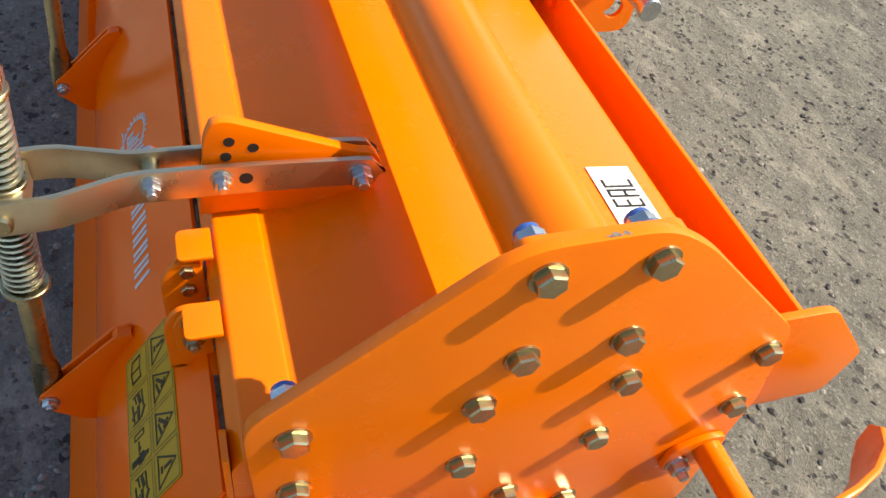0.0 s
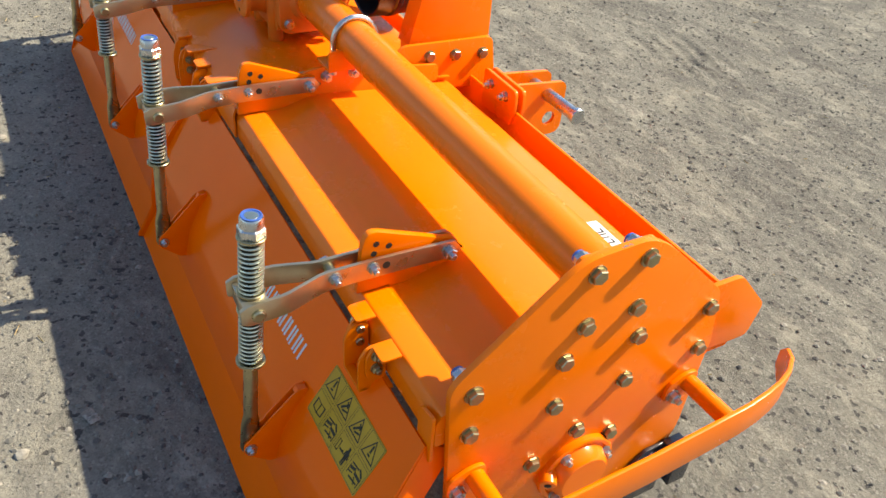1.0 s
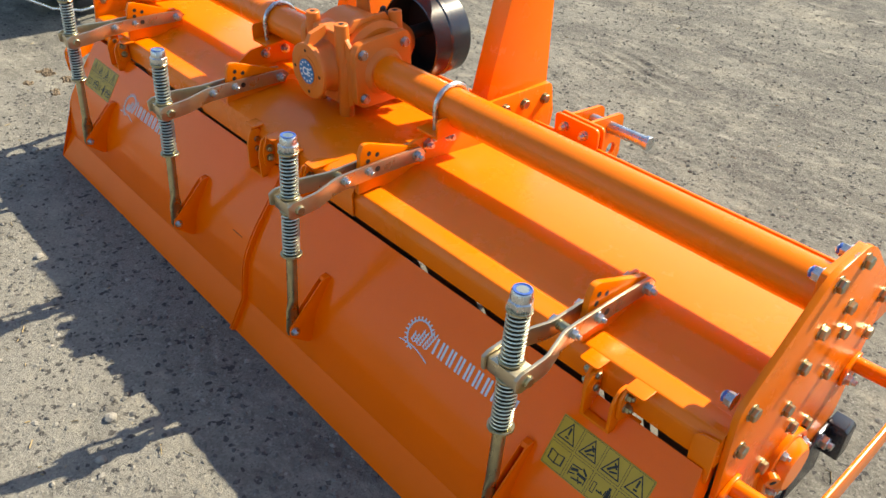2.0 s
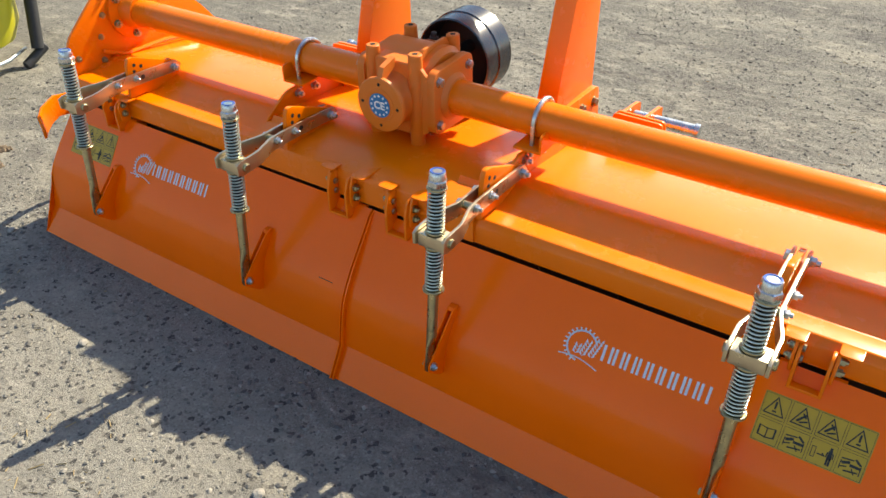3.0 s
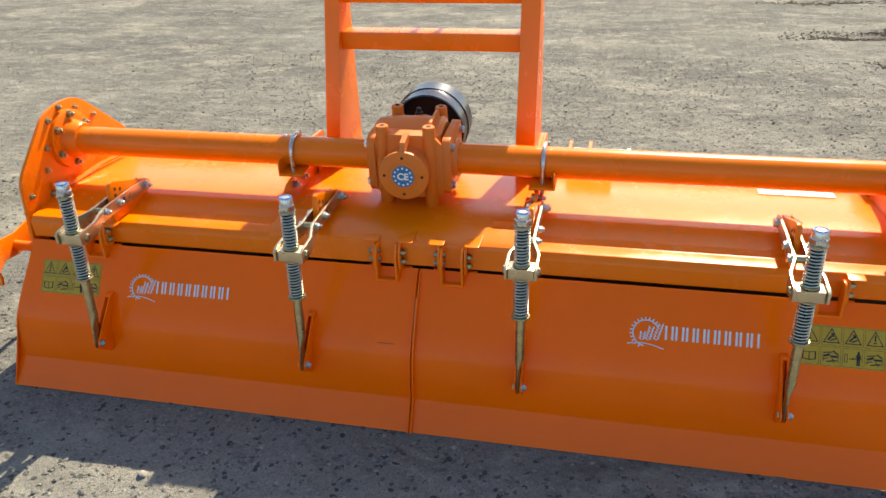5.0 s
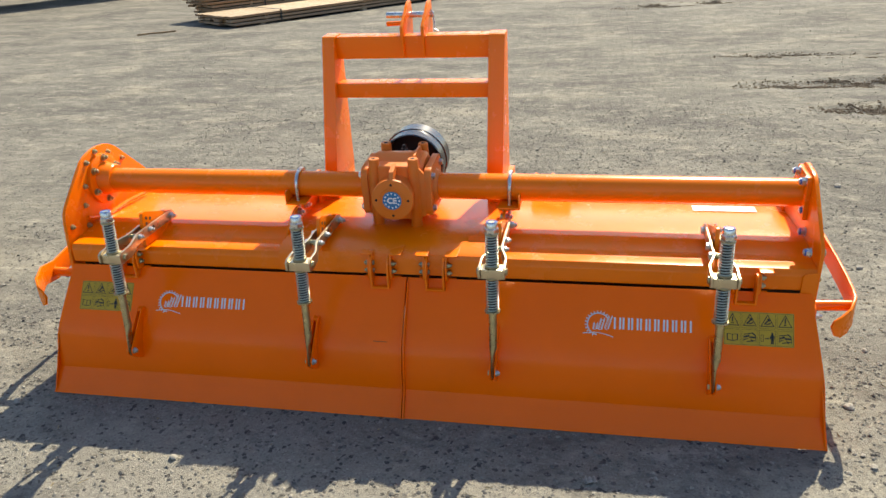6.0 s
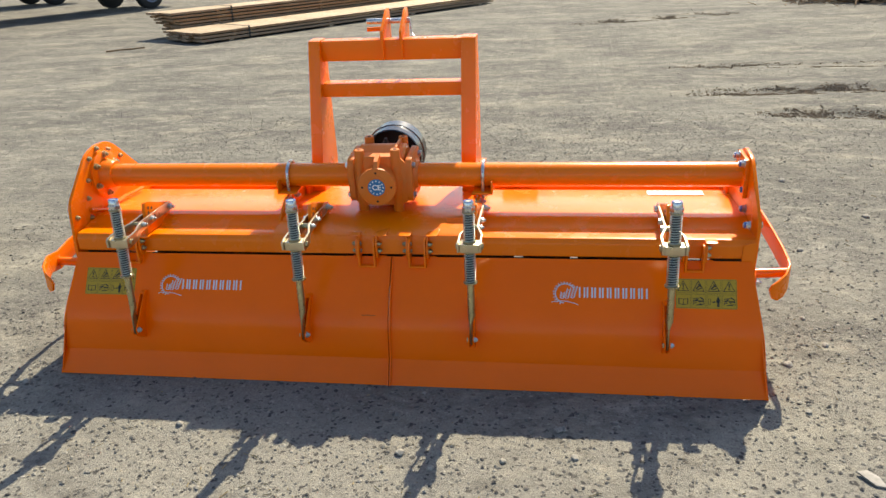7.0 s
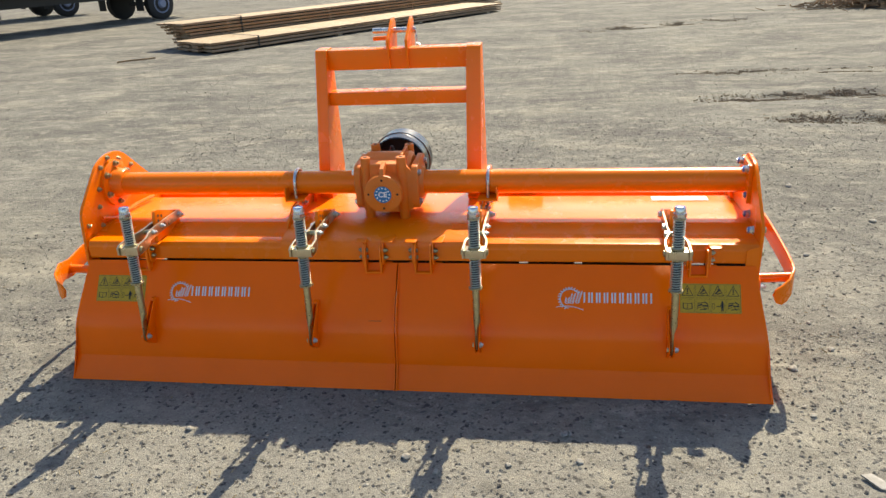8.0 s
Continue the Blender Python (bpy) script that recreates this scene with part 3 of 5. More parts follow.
# ---- gearbox ----
CX = -0.069           # middle of the round rear cover
bm = bmesh.new()
slab(bm, rounded([(XC - 0.052, 0.384), (XC + 0.054, 0.384), (XC + 0.064, 0.47), (XC - 0.062, 0.47)], 0.012), "z", 0.500, 0.680)
soften(bm, 0.010, 3)
lathe(bm, [(0, 0.086), (0.010, 0.100), (0.165, 0.102), (0.175, 0.088)], (XC - 0.086, 0.481, FLANGE_Z), (9, 0.481, FLANGE_Z), 40)
lathe(bm, [(0, 0.057), (0.020, 0.055), (0.035, 0.058), (0.055, 0.068), (0.06, 0.06)], (CX, 0.335, 0.59), (CX, 1, 0.59), 32)
lathe(bm, [(0, 0.080), (0.03, 0.072), (0.065, 0.05), (0.085, 0.034)], (XC, 0.55, 0.595), (XC, 1, 0.595), 32)
gearbox = part("gearbox", bm, CAST_PAINT, tiller, "orange painted cast gearbox with ribs and posts")
bm = bmesh.new()
lathe(bm, [(0, 0.064), (0.002, 0.067), (0.011, 0.067), (0.012, 0.064)], (CX, 0.325, 0.59), (CX, 1, 0.59), 48)
slab(bm, [(0.327, 0.650), (0.345, 0.650), (0.382, 0.668), (0.382, 0.690), (0.340, 0.678)], "x", CX - 0.007, CX + 0.007)
part("gearbox_cover", bm, CAST_PAINT, gearbox, "round flanged cover")
bm = bmesh.new()
lathe(bm, [(0, 0.041), (0.0012, 0.0408), (0.0016, 0.039), (0.0005, 0.038)], (CX, 0.3252, 0.59), (CX, 0, 0.59), 48)
part("cover_boss", bm, CAST_PAINT, gearbox)
for y, z in ((0.0, 0.051), (0.0, -0.051), (0.051, 0.0), (-0.051, 0.0)):
    bm = bmesh.new()
    cyl(bm, (CX + y, 0.3243, 0.59 + z), (CX + y, 0.33, 0.59 + z), 0.004, 12)
    part("bolt_hole", bm, HOLE, gearbox)
bm = bmesh.new()
lathe(bm, [(0, 0.0300), (0.0010, 0.0300)], (CX, 0.3238, 0.59), (CX, 0, 0.59), 40)
part("certification_label", bm, BLUE_LABEL, gearbox, "round blue label with white ring of dots")
written("label_letters", "CE", 0.026, WHITE_LABEL, gearbox, pose(CX, 0.3225, 0.5895, 90, 0, 0), bold=0.0008)
bm = bmesh.new()
for k in range(12):
    a = math.pi * k / 6
    px, pz = CX + 0.0235 * math.cos(a), 0.59 + 0.0235 * math.sin(a)
    lathe(bm, [(0, 0.0031), (0.0006, 0.0031)], (px, 0.3229, pz), (px, 0, pz), 6)
part("label_dots", bm, WHITE_LABEL, gearbox)
for x, y, z0, z1 in ((XC - 0.0635, 0.398, 0.462, 0.701), (XC + 0.0645, 0.391, 0.464, 0.705), (XC - 0.060, 0.545, 0.640, 0.704), (XC + 0.064, 0.548, 0.640, 0.703)):
    bm = bmesh.new()
    h = z1 - z0
    lathe(bm, [(0, 0.0165), (0.004, 0.0182), (h - 0.035, 0.0178), (h - 0.002, 0.0165), (h, 0.0145)], (x, y, z0), (x, y, 9), 20)
    post = part("corner_post", bm, CAST_PAINT, gearbox)
    bm = bmesh.new()
    cyl(bm, (x, y, z1 - 0.002), (x, y, z1 + 0.0006), 0.0068, 14)
    part("post_hole", bm, HOLE, gearbox)
# webs from the rear posts to the flanges, and a rib over the shoulder
for outline, axis, a, b in (([(XC + 0.070, 0.50), (XC + 0.098, 0.515), (XC + 0.098, 0.655), (XC + 0.070, 0.686)], "y", 0.386, 0.397),
                            ([(XC - 0.068, 0.50), (XC - 0.088, 0.515), (XC - 0.088, 0.650), (XC - 0.068, 0.682)], "y", 0.392, 0.403),
                            ([(0.40, 0.675), (0.43, 0.702), (0.52, 0.704), (0.545, 0.668)], "x", XC + 0.055, XC + 0.064)):
    bm = bmesh.new()
    slab(bm, outline, axis, a, b)
    part("cast_web", bm, CAST_PAINT, gearbox, bevel=0.002)
bm = bmesh.new()
lathe(bm, [(0, 0.012), (0.010, 0.012), (0.011, 0.008), (0.020, 0.008), (0.023, 0.005)], (XC - 0.004, 0.565, 0.668), (XC - 0.004, 0.565, 2), 6)
part("filler_plug", bm, DARK_STEEL_AND_SHADE, gearbox)
for side, x in ((-1, XC - 0.086), (1, XC + 0.097)):
    bm = bmesh.new()
    slab(bm, rounded([(0.386, 0.510), (0.552, 0.508), (0.552, 0.674), (0.386, 0.668)], 0.030, 8), "x", x, x + side * 0.022)
    lathe(bm, [(0, 0.058), (0.005, 0.053), (0.012, 0.0485)], (x + side * 0.022, TUBE_Y, TUBE_Z), (x + side * 9, TUBE_Y, TUBE_Z), 32)
    part("side_flange", bm, CAST_PAINT, gearbox, bevel=0.002)
    for y, z in ((0.407, 0.642), (0.407, 0.534), (0.531, 0.645), (0.531, 0.534)):
        put("bolt", BOLT_BRIGHT, gearbox, Matrix.Translation((x + side * 0.022, y, z)) @ (ALONG_X if side > 0 else AGAINST_X))

# drive shaft guard
bm = bmesh.new()
rings = [(0.085, 0.025), (0.080, 0.098), (0.004, 0.1035), (0.0, 0.1055), (0.002, 0.109), (0.048, 0.111), (0.052, 0.114), (0.064, 0.114), (0.068, 0.111), (0.112, 0.112), (0.118, 0.108), (0.118, 0.10)]
lathe(bm, rings, (XC - 0.002, 0.645, 0.59), (XC - 0.002, 9, 0.59), 56)
guard = part("shaft_guard", bm, BLACK_RUBBER, tiller, "glossy black plastic drive shaft guard")
bm = bmesh.new()
lathe(bm, [(0.078, 0.02), (0.076, 0.0965), (0.005, 0.1020), (0.004, 0.1034), (0.082, 0.099), (0.084, 0.02)], (XC - 0.002, 0.645, 0.59), (XC - 0.002, 9, 0.59), 56)
part("guard_lining", bm, MATT_BLACK, guard, "matt black inside of the guard")
bm = bmesh.new()
cyl(bm, (XC, 0.62, 0.604), (XC, 0.80, 0.604), 0.0175, 20, 0.002)
part("input_shaft", bm, DARK_STEEL_AND_SHADE, tiller)

# ---- mast ----
bm = bmesh.new()
slab(bm, [(-0.347, 0.929), (0.185, 0.929), (0.185, 1.005), (-0.347, 1.005)], "y", 0.772, 0.83)
mast = part("mast", bm, ORANGE_PAINT, tiller, "tall orange three-point hitch mast", bevel=0.003)
for x0, x1 in ((-0.391, -0.3475), (0.1855, 0.2485)):
    bm = bmesh.new()
    slab(bm, rounded([(0.618, 0.525), (0.832, 0.525), (0.833, 0.66), (0.84, 0.94), (0.836, 1.008), (0.762, 1.008), (0.752, 0.98)], [0.004, 0.003, 0.0, 0.0, 0.006, 0.006, 0.006]), "x", x0, x1 if x0 < 0 else 0.2395)
    part("mast_leg", bm, ORANGE_PAINT, mast, bevel=0.002)
    # foot block between the leg and its side plate
    bm = bmesh.new()
    box(bm, (x0 - 0.006 if x0 < 0 else x0, 0.625, 0.455), (x1 if x0 < 0 else 0.2488, 0.83, 0.5255))
    part("leg_foot", bm, ORANGE_PAINT, mast, bevel=0.003)
bm = bmesh.new()
slab(bm, [(0.735, 0.802), (0.80, 0.802), (0.80, 0.852), (0.735, 0.852)], "x", -0.347, 0.185)
part("middle_bar", bm, ORANGE_PAINT, mast, bevel=0.003)
for x in (-0.108, -0.0365):
    bm = bmesh.new()
    slab(bm, rounded([(0.755, 0.935), (0.755, 1.036), (0.862, 1.098), (0.905, 1.105), (0.915, 1.06), (0.905, 0.935)], [0, 0.006, 0.02, 0.02, 0.02, 0]), "x", x - 0.005, x + 0.005)
    part("top_link_plate", bm, ORANGE_PAINT, mast, bevel=0.001)
bm = bmesh.new()
cyl(bm, (-0.19, 0.885, 1.055), (-0.02, 0.885, 1.055), 0.0105, 20, 0.002)
part("top_link_pin", bm, BRIGHT_ZINC, mast, "zinc plated hitch pin")
bm = bmesh.new()
cyl(bm, (-0.19, 0.885, 1.025), (-0.106, 0.885, 1.028), 0.008, 14)
part("pin_handle", bm, ORANGE_PAINT, mast)
bm = bmesh.new()
sweep(bm, [(-0.03, 0.885, 1.07), (-0.018, 0.87, 1.05), (-0.014, 0.86, 1.01), (0.0, 0.85, 1.003)], ring_section(0.0022, 6))
part("clip_wire", bm, BRIGHT_ZINC, mast)
for x in (-0.402, 0.254):
    bm = bmesh.new()
    slab(bm, rounded([(0.575, 0.44), (0.835, 0.40), (0.845, 0.44), (0.832, 0.526), (0.80, 0.53), (0.60, 0.538), (0.575, 0.52)], 0.012), "x", x - 0.005, x + 0.005)
    f = part("mast_foot", bm, ORANGE_PAINT, tiller, bevel=0.001)
    for y, z in ((0.664, 0.505), (0.732, 0.499), (0.806, 0.492)):
        put("bolt", BOLT, f, Matrix.Translation((x + (0.005 if x > 0 else -0.005), y, z)) @ (ALONG_X if x > 0 else AGAINST_X))

# ---- lower hitch brackets ----


def hitch(side):
    def X(v):
        return v if side > 0 else 2 * XC - v
    bm = bmesh.new()
    slab(bm, rounded([(X(0.33), 0.40), (X(0.452), 0.40), (X(0.464), 0.45), (X(0.462), 0.49), (X(0.33), 0.492)], 0.012), "y", 0.7715, 0.7795)
    back = part("hitch_bracket", bm, ORANGE_PAINT, tiller, bevel=0.001)
    bm = bmesh.new()
    slab(bm, rounded([(X(0.33), 0.40), (X(0.458), 0.40), (X(0.464), 0.45), (X(0.462), 0.488), (X(0.33), 0.49)], 0.012), "y", 0.7925, 0.8005)
    part("hitch_plate", bm, ORANGE_PAINT, back, bevel=0.001)
    for x, z in ((0.363, 0.465), (0.424, 0.463)):
        put("nut", NUT, back, Matrix.Translation((X(x), 0.7715, z)) @ AGAINST_Y)
    for x in (0.328, 0.390):
        bm = bmesh.new()
        outer = rounded([(0.966, 0.385), (0.966, 0.450), (0.82, 0.466), (0.80, 0.466), (0.80, 0.39), (0.87, 0.34), (0.90, 0.316), (0.966, 0.316)], [0, 0.018, 0.004, 0.004, 0.01, 0.01, 0.02, 0.03])
        hole = [(0.926 + 0.018 * math.cos(a), 0.361 + 0.018 * math.sin(a)) for a in np.linspace(0.35, 0.35 - 2 * math.pi, 19)]
        slab(bm, outer[:1] + hole + outer, "x", X(x) - 0.005, X(x) + 0.005)
        part("clevis_plate", bm, ORANGE_PAINT, back, smooth=False)
    bm = bmesh.new()
    cyl(bm, (X(0.335), 0.912, 0.428), (X(0.508), 0.912, 0.428), 0.0155, 24, 0.002)
    part("lower_link_pin", bm, BRIGHT_ZINC, back, "zinc plated link pin")
    bm = bmesh.new()
    d = 1 if side > 0 else -1
    lathe(bm, [(0, 0.016), (0.002, 0.019), (0.012, 0.019), (0.014, 0.0175)], (X(0.504), 0.912, 0.428), (X(0.504) + d, 0.912, 0.428), 28)
    part("pin_nut", bm, BRIGHT_ZINC, back)


hitch(1)
hitch(-1)

# ---- rear flap ----
FLAP = [(0.197, 0.392), (0.110, 0.268), (0.0925, 0.241), (0.0785, 0.217), (0.0685, 0.194), (0.0622, 0.170), (0.0575, 0.146), (0.0525, 0.12), (0.0465, 0.084), (0.0, 0.009)]
HALF = [1.148, 1.168, 1.1725, 1.1765, 1.1805, 1.184, 1.187, 1.19, 1.194, 1.2]
SEAM = -0.006


def flap_panel(x_in, side):
    bm = bmesh.new()
    rows = []
    n = len(FLAP)
    for i, (y, z) in enumerate(FLAP):
        a, b = Vector(FLAP[max(i - 1, 0)]), Vector(FLAP[min(i + 1, n - 1)])
        d = (b - a).normalized()
        nrm = Vector((-d.y, d.x)) * 0.004
        out = []
        for k in range(13):
            x = x_in + (side * HALF[i] - x_in) * k / 12
            out.append((bm.verts.new((x, y, z)), bm.verts.new((x, y + nrm.x, z + nrm.y))))
        rows.append(out)
    for r0, r1 in zip(rows, rows[1:]):
        for k in range(12):
            for s in (0, 1):
                bm.faces.new((r0[k][s], r0[k + 1][s], r1[k + 1][s], r1[k][s]))
        for k in (0, 12):
            bm.faces.new((r0[k][0], r1[k][0], r1[k][1], r0[k][1]))
    for r in (rows[0], rows[-1]):
        for k in range(12):
            bm.faces.new((r[k][0], r[k + 1][0], r[k + 1][1], r[k][1]))
    flap = part("rear_flap", bm, FLAP_PAINT_LIFTED, tiller, "long bent orange sheet steel rear flap")
    me = flap.data
    sharp = me.attributes.get("sharp_edge") or me.attributes.new("sharp_edge", "BOOLEAN", "EDGE")
    for e in me.edges:
        if all(abs(me.vertices[v].co.z - 0.083) < 0.006 for v in e.vertices):
            sharp.data[e.index].value = True
    bm = bmesh.new()
    inner = [(y + 0.0045, z - 0.003) for y, z in FLAP]
    outer = [(y + 0.05, z - 0.03) for y, z in FLAP[:-1]] + [(0.06, 0.009)]
    vs = []
    for i in range(n):
        vs.append([bm.verts.new((side * (HALF[i] - e), *p[i])) for e in (0, 0.004) for p in (inner, outer)])
    for a, b in zip(vs, vs[1:]):
        for p, q in ((0, 1), (1, 3), (3, 2), (2, 0)):
            bm.faces.new((a[p], a[q], b[q], b[p]))
    bm.faces.new((vs[0][0], vs[0][1], vs[0][3], vs[0][2]))
    bm.faces.new((vs[-1][0], vs[-1][1], vs[-1][3], vs[-1][2]))
    part("turned_edge", bm, FLAP_PAINT_LIFTED, flap)
    # upright web that fills the hollow of the bend at the sheet's end
    bm = bmesh.new()
    inner, outer = ([bm.verts.new((side * (HALF[i] - e), y - 0.0008, z)) for i, (y, z) in enumerate(FLAP) if i > 2] for e in (0.007, 0.003))
    bm.faces.new(inner)
    bm.faces.new(outer[::-1])
    for i in range(len(inner)):
        j = (i + 1) % len(inner)
        bm.faces.new((inner[i], outer[i], outer[j], inner[j]))
    part("end_web", bm, FLAP_PAINT_LIFTED, flap)
    return flap


flap_left, flap_right = flap_panel(SEAM - 0.0015, -1), flap_panel(SEAM + 0.0015, 1)
# the two panels' turned-up edges, side by side along the seam
for x0, owner in ((SEAM - 0.0062, flap_left), (SEAM + 0.0022, flap_right)):
    bm = bmesh.new()
    out = []
    for i, p in enumerate(FLAP):
        a, b = Vector(FLAP[max(i - 1, 0)]), Vector(FLAP[min(i + 1, len(FLAP) - 1)])
        d = (b - a).normalized()
        out.append((p[0] + d.y * 0.013, p[1] - d.x * 0.013))
    out[0], out[-1] = (0.183, 0.382), (-0.011, 0.014)
    slab(bm, [(y + 0.001, z) for y, z in FLAP] + out[::-1], "x", x0, x0 + 0.004)
    part("seam_rib", bm, FLAP_PAINT_LIFTED, owner, bevel=0.0008)
bm = bmesh.new()
box(bm, (-0.099, 0.0838, 0.2272), (-0.055, 0.087, 0.2281))
part("scratch", bm, HOLE, flap_left)
# pale bar of the hood seen through the hinge gap, and the dark rotor behind it
bm = bmesh.new()
cyl(bm, (-1.14, 0.45, 0.225), (1.14, 0.45, 0.225), 0.045, 20)
part("rotor_shaft", bm, DARK_STEEL_AND_SHADE, tiller, "dark steel rotor shaft inside the hood")


def on_flap(x, z, lift=0.0006, along=0.0):
    """A place on the flap's flat upper part, with its own axes: x across, y up the sheet, z out of it."""
    y = 0.197 - (0.392 - z) * 0.119 / 0.170
    v, w = Vector((0, 0.119, 0.170)).normalized(), Vector((0, -0.170, 0.119)).normalized()
    o = Vector((x, y, z)) + w * lift + v * along
    return Matrix(((1, v.x, w.x, o.x), (0, v.y, w.y, o.y), (0, v.z, w.z, o.z), (0, 0, 0, 1)))


def flat(bm, points, m, lift=0.0, thick=0.0004):
    a = [bm.verts.new(m @ Vector((x, y, lift + thick))) for x, y in points]
    b = [bm.verts.new(m @ Vector((x, y, lift - 0.0002))) for x, y in points]
    bm.faces.new(a)
    for i in range(len(a)):
        j = (i + 1) % len(a)
        bm.faces.new((a[i], b[i], b[j], a[j]))


def bar(bm, m, p, q, w, lift):
    p, q = Vector(p), Vector(q)
    d = (q - p).normalized()
    s = Vector((-d.y, d.x)) * w / 2
    e = d * w / 2
    flat(bm, [tuple(p - s - e), tuple(q - s + e), tuple(q + s + e), tuple(p + s - e)], m, lift)


def emblem(x, z, wide, parent):
    """Company mark: a toothed arc over two ears of grain and a ground line, then a word as plain bars."""
    m = on_flap(x, z)
    k = wide / 0.3
    bm = bmesh.new()
    for i in range(15):
        a = math.radians(35 + i * 15)
        b = math.radians(35 + (i + 1) * 15)
        r = 0.031 * k
        bar(bm, m, (r * math.cos(a), r * math.sin(a)), (r * math.cos(b), r * math.sin(b)), 0.0036, 0.0)
        bar(bm, m, (r * math.cos(a), r * math.sin(a)), (1.2 * r * math.cos(a), 1.17 * r * math.sin(a)), 0.0032, 0.0)
    part("emblem_ring", bm, WHITE_VINYL, parent, "white toothed ring mark")
    for cx, base, lean, n in ((-0.010, -0.024, 0.15, 3), (0.004, -0.024, 0.25, 5), (0.022, -0.022, 0.3, 6)):
        bm = bmesh.new()
        for j in range(n):
            yy = base + 0.006 + j * 0.0065
            xx = cx + lean * (yy - base)
            for s in (-1, 1):
                flat(bm, [(xx * k, yy * k), ((xx + s * 0.0072) * k, (yy + 0.004) * k), ((xx + s * 0.0055) * k, (yy + 0.0105) * k)], m)
        part("grain_mark", bm, WHITE_VINYL, parent)
    bm = bmesh.new()
    pts = [(-0.042 + 0.084 * t, -0.033 + 0.010 * math.sin(math.pi * (0.15 + 0.8 * t)) - 0.004 * t) for t in np.linspace(0, 1, 9)]
    for a, b in zip(pts, pts[1:]):
        bar(bm, m, (a[0] * k, a[1] * k), (b[0] * k, b[1] * k), 0.0022, 0.0)
    part("ground_mark", bm, WHITE_VINYL, parent)
    x0 = 0.046 * k
    step = (wide - 0.082 * k) / 9
    for i in range(9):
        bm = bmesh.new()
        xa, xb, ya, yb = x0 + i * step, x0 + (i + 0.62) * step, -0.010 * k, 0.018 * k
        for n in range(2):
            bar(bm, m, (xa + n * (xb - xa), ya), (xa + n * (xb - xa), yb), 0.0052, 0.0)
        part("letter_bar", bm, WHITE_VINYL, parent)


emblem(0.570, 0.300, 0.302, flap_right)
emblem(-0.787, 0.300, 0.302, flap_left)


def warning_label(x, z, parent):
    m = on_flap(x, z)
    w, h = 0.186, 0.094
    bm = bmesh.new()
    flat(bm, rounded([(-w / 2, -h / 2), (w / 2, -h / 2), (w / 2, h / 2), (-w / 2, h / 2)], 0.003, 2), m)
    part("warning_label", bm, YELLOW_LABEL, parent, "yellow warning label with eight black pictograms")
    cw, ch = w / 4, h / 2

    def outline(points, wide):
        """An inked line round a shape, as one flat ring."""
        bm = bmesh.new()
        cx, cy = sum(p[0] for p in points) / len(points), sum(p[1] for p in points) / len(points)
        reach = min(Vector((p[0] - cx, p[1] - cy)).length for p in points)
        k = 1 - wide / reach
        out = [bm.verts.new(m @ Vector((x, y, 0.0009))) for x, y in points]
        ins = [bm.verts.new(m @ Vector((cx + (x - cx) * k, cy + (y - cy) * k, 0.0009))) for x, y in points]
        for i in range(len(points)):
            j = (i + 1) % len(points)
            bm.faces.new((out[i], out[j], ins[j], ins[i]))
        part("pictogram_frame", bm, BLACK_INK, parent)

    for i in range(4):
        for j in range(2):
            cx, cy = -w / 2 + cw * (i + 0.5), -h / 2 + ch * (j + 0.5)
            a, b = cw * 0.46, ch * 0.46
            outline([(cx - a, cy - b), (cx + a, cy - b), (cx + a, cy + b), (cx - a, cy + b)], 0.001)
            if j == 1:
                outline([(cx, cy + 0.019), (cx - 0.0185, cy - 0.016), (cx + 0.0185, cy - 0.016)], 0.0042)
                marks = (((0, -0.003), (0, 0.007), 0.0035), ((-0.002, -0.009), (0.002, -0.009), 0.003)) if i in (0, 3) else (((-0.007, -0.008), (0.004, 0.004), 0.004), ((-0.002, -0.010), (0.008, -0.006), 0.003), ((0.0, 0.006), (0.005, 0.0), 0.003))
            elif i == 0:
                outline([(cx - 0.015, cy - 0.01), (cx, cy - 0.0125), (cx + 0.015, cy - 0.01), (cx + 0.015, cy + 0.009), (cx, cy + 0.0065), (cx - 0.015, cy + 0.009)], 0.0016)
                marks = (((0, 0.006), (0, -0.012), 0.0018),)
            elif i == 2:
                marks = (((-0.017, -0.010), (-0.017, 0.008), 0.0012), ((-0.011, -0.010), (-0.011, 0.008), 0.0012), ((-0.017, 0.008), (-0.011, 0.008), 0.0012), ((-0.017, -0.010), (-0.011, -0.010), 0.0012), ((-0.006, -0.002), (0.003, -0.002), 0.0024), ((0.001, 0.001), (0.004, -0.002), 0.0018), ((0.0105, -0.015), (0.0105, 0.0), 0.0032), ((0.0145, -0.015), (0.0145, 0.0), 0.0032), ((0.0125, -0.003), (0.0125, 0.007), 0.0065), ((0.007, -0.002), (0.008, 0.006), 0.002), ((0.018, -0.002), (0.017, 0.006), 0.002), ((0.0125, 0.0125), (0.0125, 0.0135), 0.0045))
            else:
                marks = (((-0.015, 0.008), (0.002, 0.010), 0.0024), ((0.006, 0.012), (0.014, 0.006), 0.0036), ((-0.012, 0.001), (-0.004, 0.004), 0.005), ((0.001, 0.0), (0.013, 0.0), 0.0048), ((-0.015, -0.007), (-0.006, -0.004), 0.0022), ((-0.007, -0.012), (0.012, -0.009), 0.0028), ((0.003, -0.005), (0.008, -0.013), 0.002), ((-0.016, -0.011), (-0.016, 0.004), 0.0014), ((0.016, -0.012), (0.016, 0.003), 0.0016))
            for p, q, wd in marks:
                bm = bmesh.new()
                bar(bm, m, (cx + p[0], cy + p[1]), (cx + q[0], cy + q[1]), wd, 0.0005)
                part("pictogram_mark", bm, BLACK_INK, parent)


warning_label(1.008, 0.306, flap_right)
